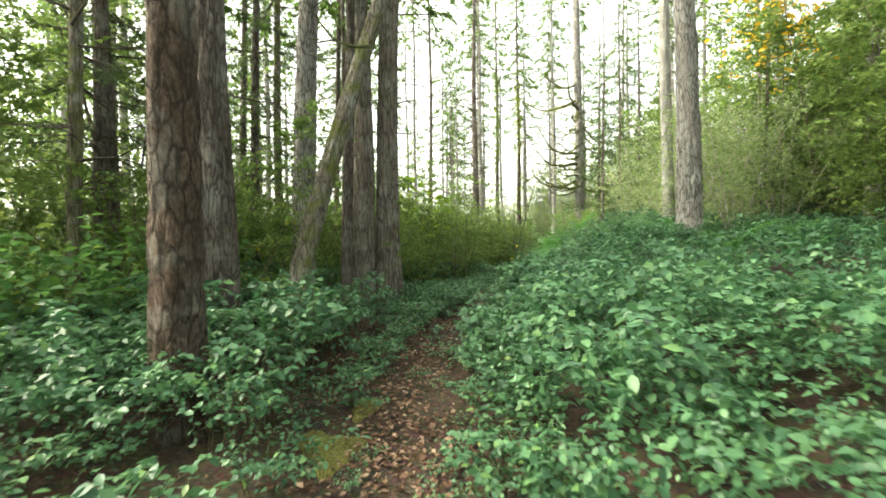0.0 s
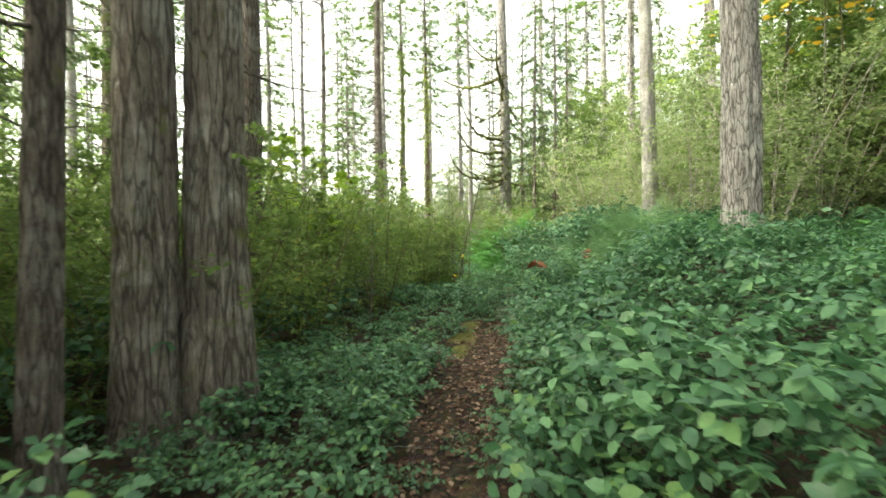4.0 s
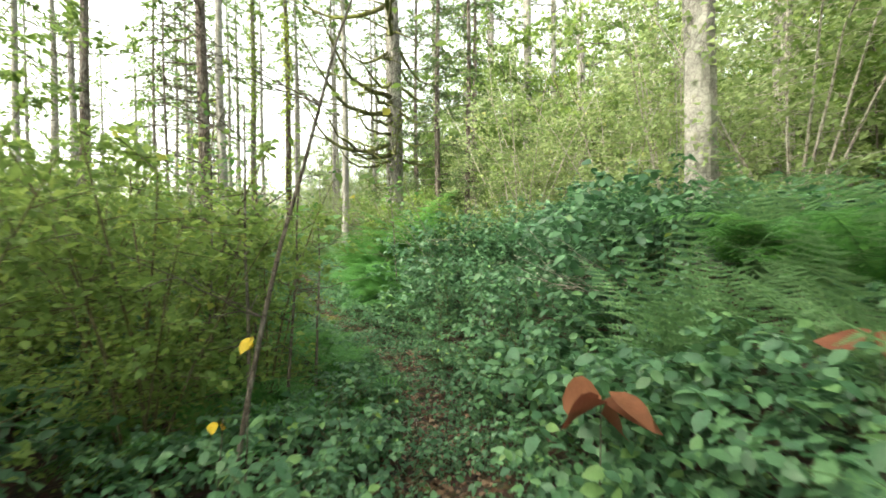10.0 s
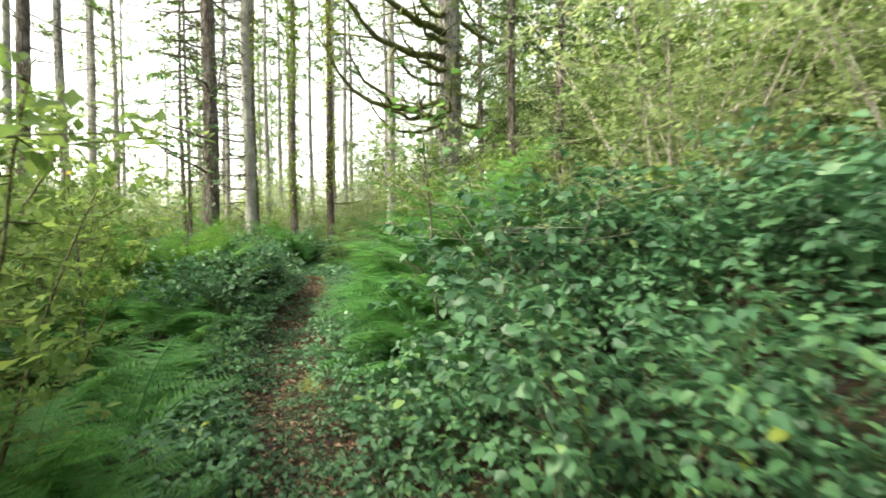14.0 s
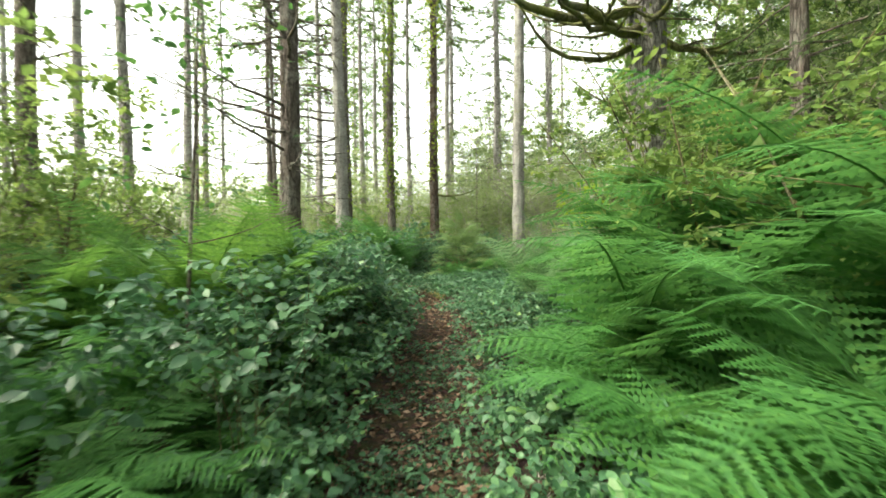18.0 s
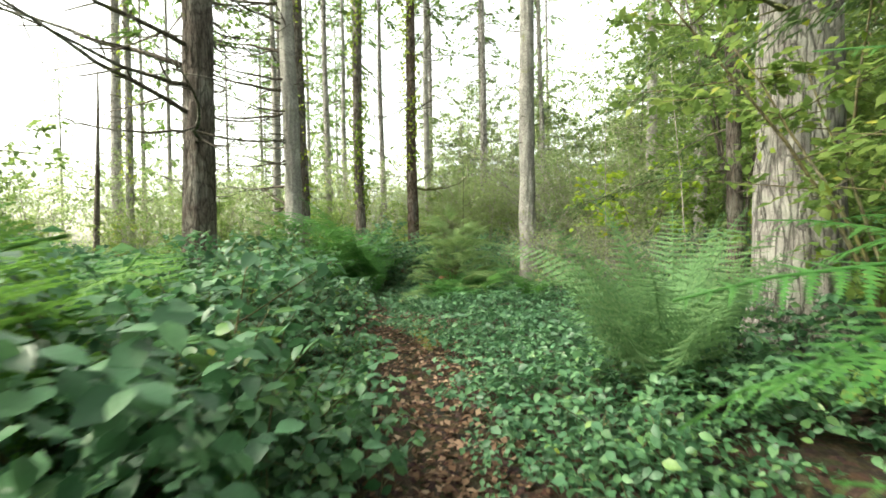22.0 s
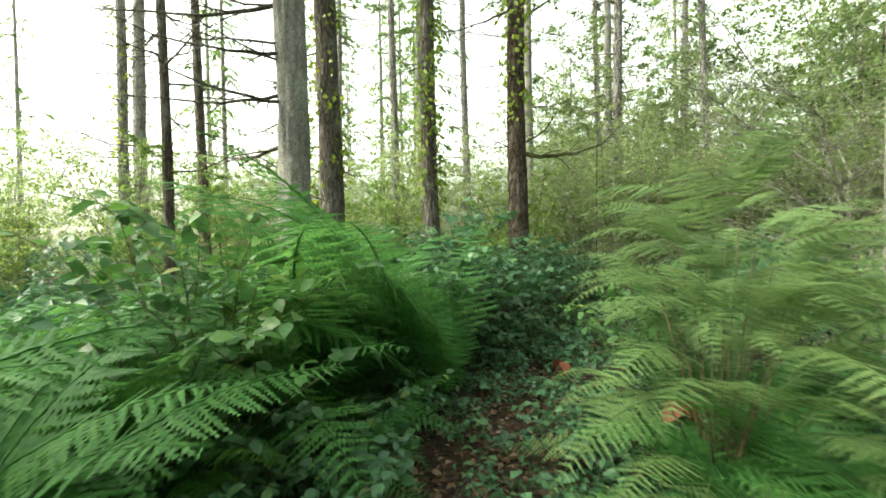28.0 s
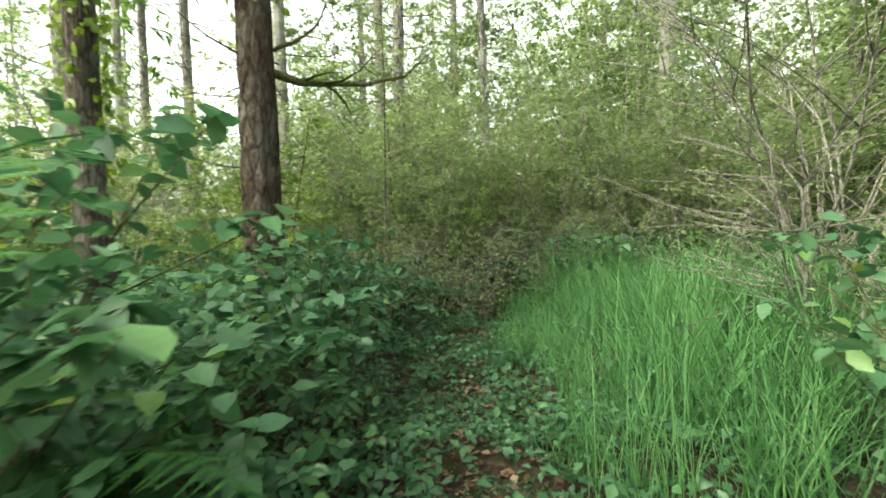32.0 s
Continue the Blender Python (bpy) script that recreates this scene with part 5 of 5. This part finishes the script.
litter = new("leaf_litter", mesh_of("leaf_litter", *scatter(OVAL_LOW, lp, la, np.array([0, 0, 1.0]) + G.normal(0, 0.35, (n, 3)), G.uniform(0.022, 0.064, n)), LITTER))
tagged(litter, "dry brown fallen leaves scattered over the trail", "leaf litter", kind="stuff")


# ---- small things beside the trail ----
def sapling(name, label, base, lean, height, leaves, size, mat, bark=TWIG, seed=3, low=0.45, shape=OVAL):
    """A single thin crooked stem with a few side shoots and leaves."""
    rng = np.random.default_rng(seed)
    x, y = base
    t = thing(name, label, "sapling", "", pose(x, y, gz(x, y)))
    q = np.linspace(0, 1, 10)
    pts = np.stack([lean[0] * q ** 1.3, lean[1] * q ** 1.3, height * q - 0.05], 1) + np.cumsum(rng.normal(0, 0.014, (10, 3)), axis=0) * q[:, None]
    part("stem", mesh_of("stem", *tube(pts, 0.012 * (1 - 0.75 * q) + 0.002, 6), bark), t)
    for k in range(7):
        i = int(rng.integers(3, 9))
        v, f = limb(rng, height * rng.uniform(0.14, 0.3), 0.005, rng.uniform(0.1, 0.6), 3, 0.0, 3)
        part("shoot", mesh_of("shoot", v, f, bark), t, "", pose(*pts[i], 0, 0, rng.uniform(0, 360)))
    s = rng.uniform(low, 1, leaves)
    p = np.stack([np.interp(s, q, pts[:, i]) for i in range(3)], 1) + rng.normal(0, 0.09 * height, (leaves, 3)) * (1, 1, 0.5)
    part("foliage", mesh_of("foliage", *scatter(shape, p, rng.normal(0, 1, (leaves, 3)) * (1, 1, 0.4), np.array([0, 0, 1.0]) + rng.normal(0, 0.35, (leaves, 3)), size * rng.uniform(0.6, 1.2, leaves)), mat), t, "", None, "stuff")


sapling("sapling", "thin dark crooked sapling leaning over the scrub", (1.9, 12.85), (0.75, 0.3), 3.0, 60, 0.06, THICKET, seed=4)
sapling("sapling", "small dark-leaved holly-like sapling in the scrub", (0.25, 10.8), (0.1, 0.1), 1.75, 90, 0.05, SALAL, seed=5, low=0.5)
sapling("sapling", "thin stem with a few broad leaves close to the trail", (2.66, 14.7), (0.1, 0.12), 1.75, 12, 0.15, SALAL_BRIGHT, seed=6, low=0.8, shape=LOBED)
sapling("sapling", "slender maple shoot with fresh green lobed leaves", (4.75, 18.1), (-0.2, -0.2), 2.5, 60, 0.085, SALAL_BRIGHT, seed=7, low=0.6, shape=LOBED)
sapling("sapling", "dark leafy sapling rising from the ferns", (2.4, 20.95), (0.1, 0.2), 3.4, 260, 0.07, SALAL_BRIGHT, seed=8, low=0.4)
for k, (x, y, h) in enumerate(((2.35, 14.2, 1.9), (2.05, 13.6, 2.2), (1.85, 14.5, 2.4), (2.25, 15.2, 2.0), (1.75, 17.9, 2.2), (2.0, 19.0, 1.9))):
    sapling("sapling", "slim dark-stemmed sapling with scattered green leaves", (x, y), (0.15 - 0.06 * k, 0.1), h, 150, 0.06, THICKET if k % 2 else SALAL_BRIGHT, seed=30 + k, low=0.3)
sapling("sapling", "thin pale sapling with sparse leaves", (8.2, 28.6), (0.15, 0.1), 3.6, 60, 0.07, THICKET, TWIG_PALE, 9)
sapling("sapling", "thin pale sapling with sparse leaves", (8.9, 27.4), (-0.1, 0.2), 3.9, 60, 0.07, THICKET, TWIG_PALE, 10)
sapling("sapling", "slender upright sapling covered in small green leaves", (7.0, 34.4), (0.1, 0.0), 4.4, 420, 0.06, THICKET, seed=11, low=0.15, shape=DIAMOND)
sapling("sapling", "slender upright sapling covered in small green leaves", (7.5, 35.2), (-0.1, 0.1), 4.0, 380, 0.06, THICKET, seed=12, low=0.15, shape=DIAMOND)

sapling("maple_tree", "slender maple with yellow autumn leaves among the firs", (8.0, 11.2), (0.3, 0.2), 6.6, 420, 0.13, YELLOW, seed=41, low=0.62, shape=LOBED)
sapling("maple_tree", "slender maple with yellow autumn leaves among the firs", (9.2, 13.4), (-0.3, 0.2), 7.4, 380, 0.13, MAPLE, seed=42, low=0.5, shape=LOBED)

# a fallen bleached branch with its twigs
log = thing("fallen_branch", "bleached dead branch lying in the brush beside the trail", "branch", "", pose(6.6, 27.75, gz(6.6, 27.75) + 0.28, 0, 11, -93))
v, f = limb(np.random.default_rng(21), 2.0, 0.04, 0.0, 5, 0.03, 8, 0.04)
part("branch", mesh_of("fallen_branch", v, f, TWIG_PALE), log)
for k in range(6):
    part("twig", PALE[k % 3], log, "", pose(0.4 + 0.27 * k, 0, 0.02, 0, -10 + 9 * k, (-1) ** k * (40 + 9 * k)) @ Matrix.Scale(0.8 + 0.1 * (k % 3), 4))

# the grey arching dead shrub by the grass
dead = thing("dead_shrub", "grey lichened dead shrub with long arching bare branches", "shrub", "", pose(7.9, 30.2, gz(7.9, 30.2) - 0.03))
for k, (turn, tilt, ln) in enumerate(((160, 52, 2.8), (195, 46, 2.9), (130, 58, 2.7), (225, 50, 2.6), (60, 60, 2.2), (178, 62, 3.0), (300, 56, 2.1), (145, 44, 2.4))):
    v, f = limb(np.random.default_rng(40 + k), ln, 0.012, -0.1, 22, -0.28, 5, 0.11)
    part("branch", mesh_of("dead_branch", v, f, TWIG_GREY), dead, "", pose(0, 0, 0, 0, -tilt, turn))

# bleached brushwood lying over the salal bank
brush = thing("fallen_branch", "bundle of bleached dead twigs lying over the salal on the bank", "branch", "", pose(4.75, 13.0, gz(4.75, 13.0) + 0.3))
for k, (turn, tilt, ln) in enumerate(((120, 14, 1.3), (140, 6, 1.2), (105, 20, 1.1), (165, 12, 1.0), (95, 4, 1.2), (128, 24, 0.9), (-60, -24, 0.8))):
    v, f = limb(np.random.default_rng(70 + k), ln * 0.85, 0.009, 0.0, 9, 0.02, 5, 0.07)
    part("twig", mesh_of("dead_branch", v, f, TWIG_PALE), brush, "", pose(0, 0, 0, 0, -tilt, turn))

# withered rust-brown leaves hanging in the undergrowth
def withered(x, y, z, n, size, seed, mat=RUST, label="cluster of large withered rust-brown leaves hanging in the salal", name="withered_sprig"):
    rng = np.random.default_rng(seed)
    g = gz(x, y)
    t = thing(name, label, "leaves", "withered leaves", pose(x, y, g))
    q = np.linspace(0, 1, 5)
    pts = np.stack([0.05 * q, 0.03 * q, (z - g) * q], 1)
    part("stem", mesh_of("stem", *tube(pts, 0.004 - 0.002 * q, 4), TWIG), t)
    for k in range(n):
        a = rng.uniform(0, 2 * math.pi)
        d = np.array([[math.cos(a), math.sin(a), rng.uniform(-1.2, -0.2)]])
        part("leaf", mesh_of("leaf", *scatter(OVAL_FINE, pts[-1:] + rng.normal(0, 0.015, (1, 3)), d, np.array([[0, 0, 1.0]]) + rng.normal(0, 0.5, (1, 3)), size * rng.uniform(0.7, 1.2)), mat), t)


for k, (x, y, z, n, s) in enumerate(((2.92, 11.75, 1.2, 6, 0.19), (2.62, 10.95, 0.75, 5, 0.15), (3.6, 11.3, 1.42, 4, 0.16), (3.4, 11.15, 1.36, 3, 0.14), (3.3, 21.9, 1.0, 2, 0.1), (5.05, 27.9, 1.2, 4, 0.13), (4.95, 29.35, 0.98, 4, 0.13),
                                     (4.5, 30.6, 1.25, 4, 0.1), (4.35, 30.2, 1.3, 3, 0.1))):
    withered(x, y, z, n, s, 50 + k)
for k, (x, y, z, n, s) in enumerate(((1.35, 2.9, 0.75, 2, 0.07), (1.9, 7.4, 0.95, 2, 0.08), (2.3, 9.2, 1.0, 2, 0.08), (1.95, 12.6, 1.35, 2, 0.07), (1.85, 12.75, 1.0, 2, 0.06), (0.62, 1.9, 0.3, 2, 0.07))):
    withered(x, y, z, n, s, 80 + k, YELLOW, "few yellow autumn leaves on a thin stem", "yellow_sprig")

# cushions of yellow-green moss at the trail's edge
def moss_mat(x, y, a, b, turn, seed):
    rng = np.random.default_rng(seed)
    th, rr = np.meshgrid(np.arange(28) * 2 * math.pi / 28, np.linspace(0, 1, 9))
    edge = 1 + 0.22 * np.sin(3 * th + seed) + 0.13 * np.sin(7 * th + 2 * seed)
    px, py = a * rr * edge * np.cos(th), b * rr * edge * np.sin(th)
    c, s = math.cos(turn), math.sin(turn)
    wx, wy = x + px * c - py * s, y + px * s + py * c
    lift = 0.035 * (1 - rr ** 2) * (0.6 + 0.8 * vnoise(np.stack([wx.ravel() * 14, wy.ravel() * 14, 0 * wx.ravel()], 1)).reshape(rr.shape)) - 0.006
    v = np.stack([wx.ravel(), wy.ravel(), ground(wx.ravel(), wy.ravel()) + lift.ravel()], 1)
    f = [[i * 28 + j, i * 28 + (j + 1) % 28, (i + 1) * 28 + (j + 1) % 28, (i + 1) * 28 + j] for i in range(8) for j in range(28)]
    tagged(new("moss_cushion", mesh_of("moss_cushion", v, f, MOSS)), "yellow-green moss cushion on the edge of the trail", "moss", "moss cushions")


for k, (x, y, a, b, turn) in enumerate(((1.42, 10.5, 0.17, 0.42, -0.5), (1.68, 11.1, 0.13, 0.35, -0.5), (1.2, 9.9, 0.12, 0.3, -0.4), (-0.72, 2.9, 0.2, 0.3, 0.1), (-0.6, 3.6, 0.12, 0.25, 0.0), (4.42, 25.3, 0.13, 0.45, 0.1), (4.35, 26.0, 0.12, 0.35, 0.1), (3.75, 18.6, 0.12, 0.3, 0.2))):
    moss_mat(x, y, a, b, turn, 3 + k)

# sticks lying on the ground
for k in range(26):
    y = G.uniform(0, 33)
    u = G.normal(0, 0.8)
    x = float(trail_x(y)) + u
    me = (PALE + DEAD)[k % 9]
    s = new("fallen_stick", me)
    s.matrix_basis = pose(x, y, gz(x, y) + 0.02, 0, G.uniform(-5, 5), G.uniform(0, 360)) @ Matrix.Scale(G.uniform(0.4, 0.9), 4)
    tagged(s, "dead stick with twigs lying on the forest floor", "stick", "fallen sticks")
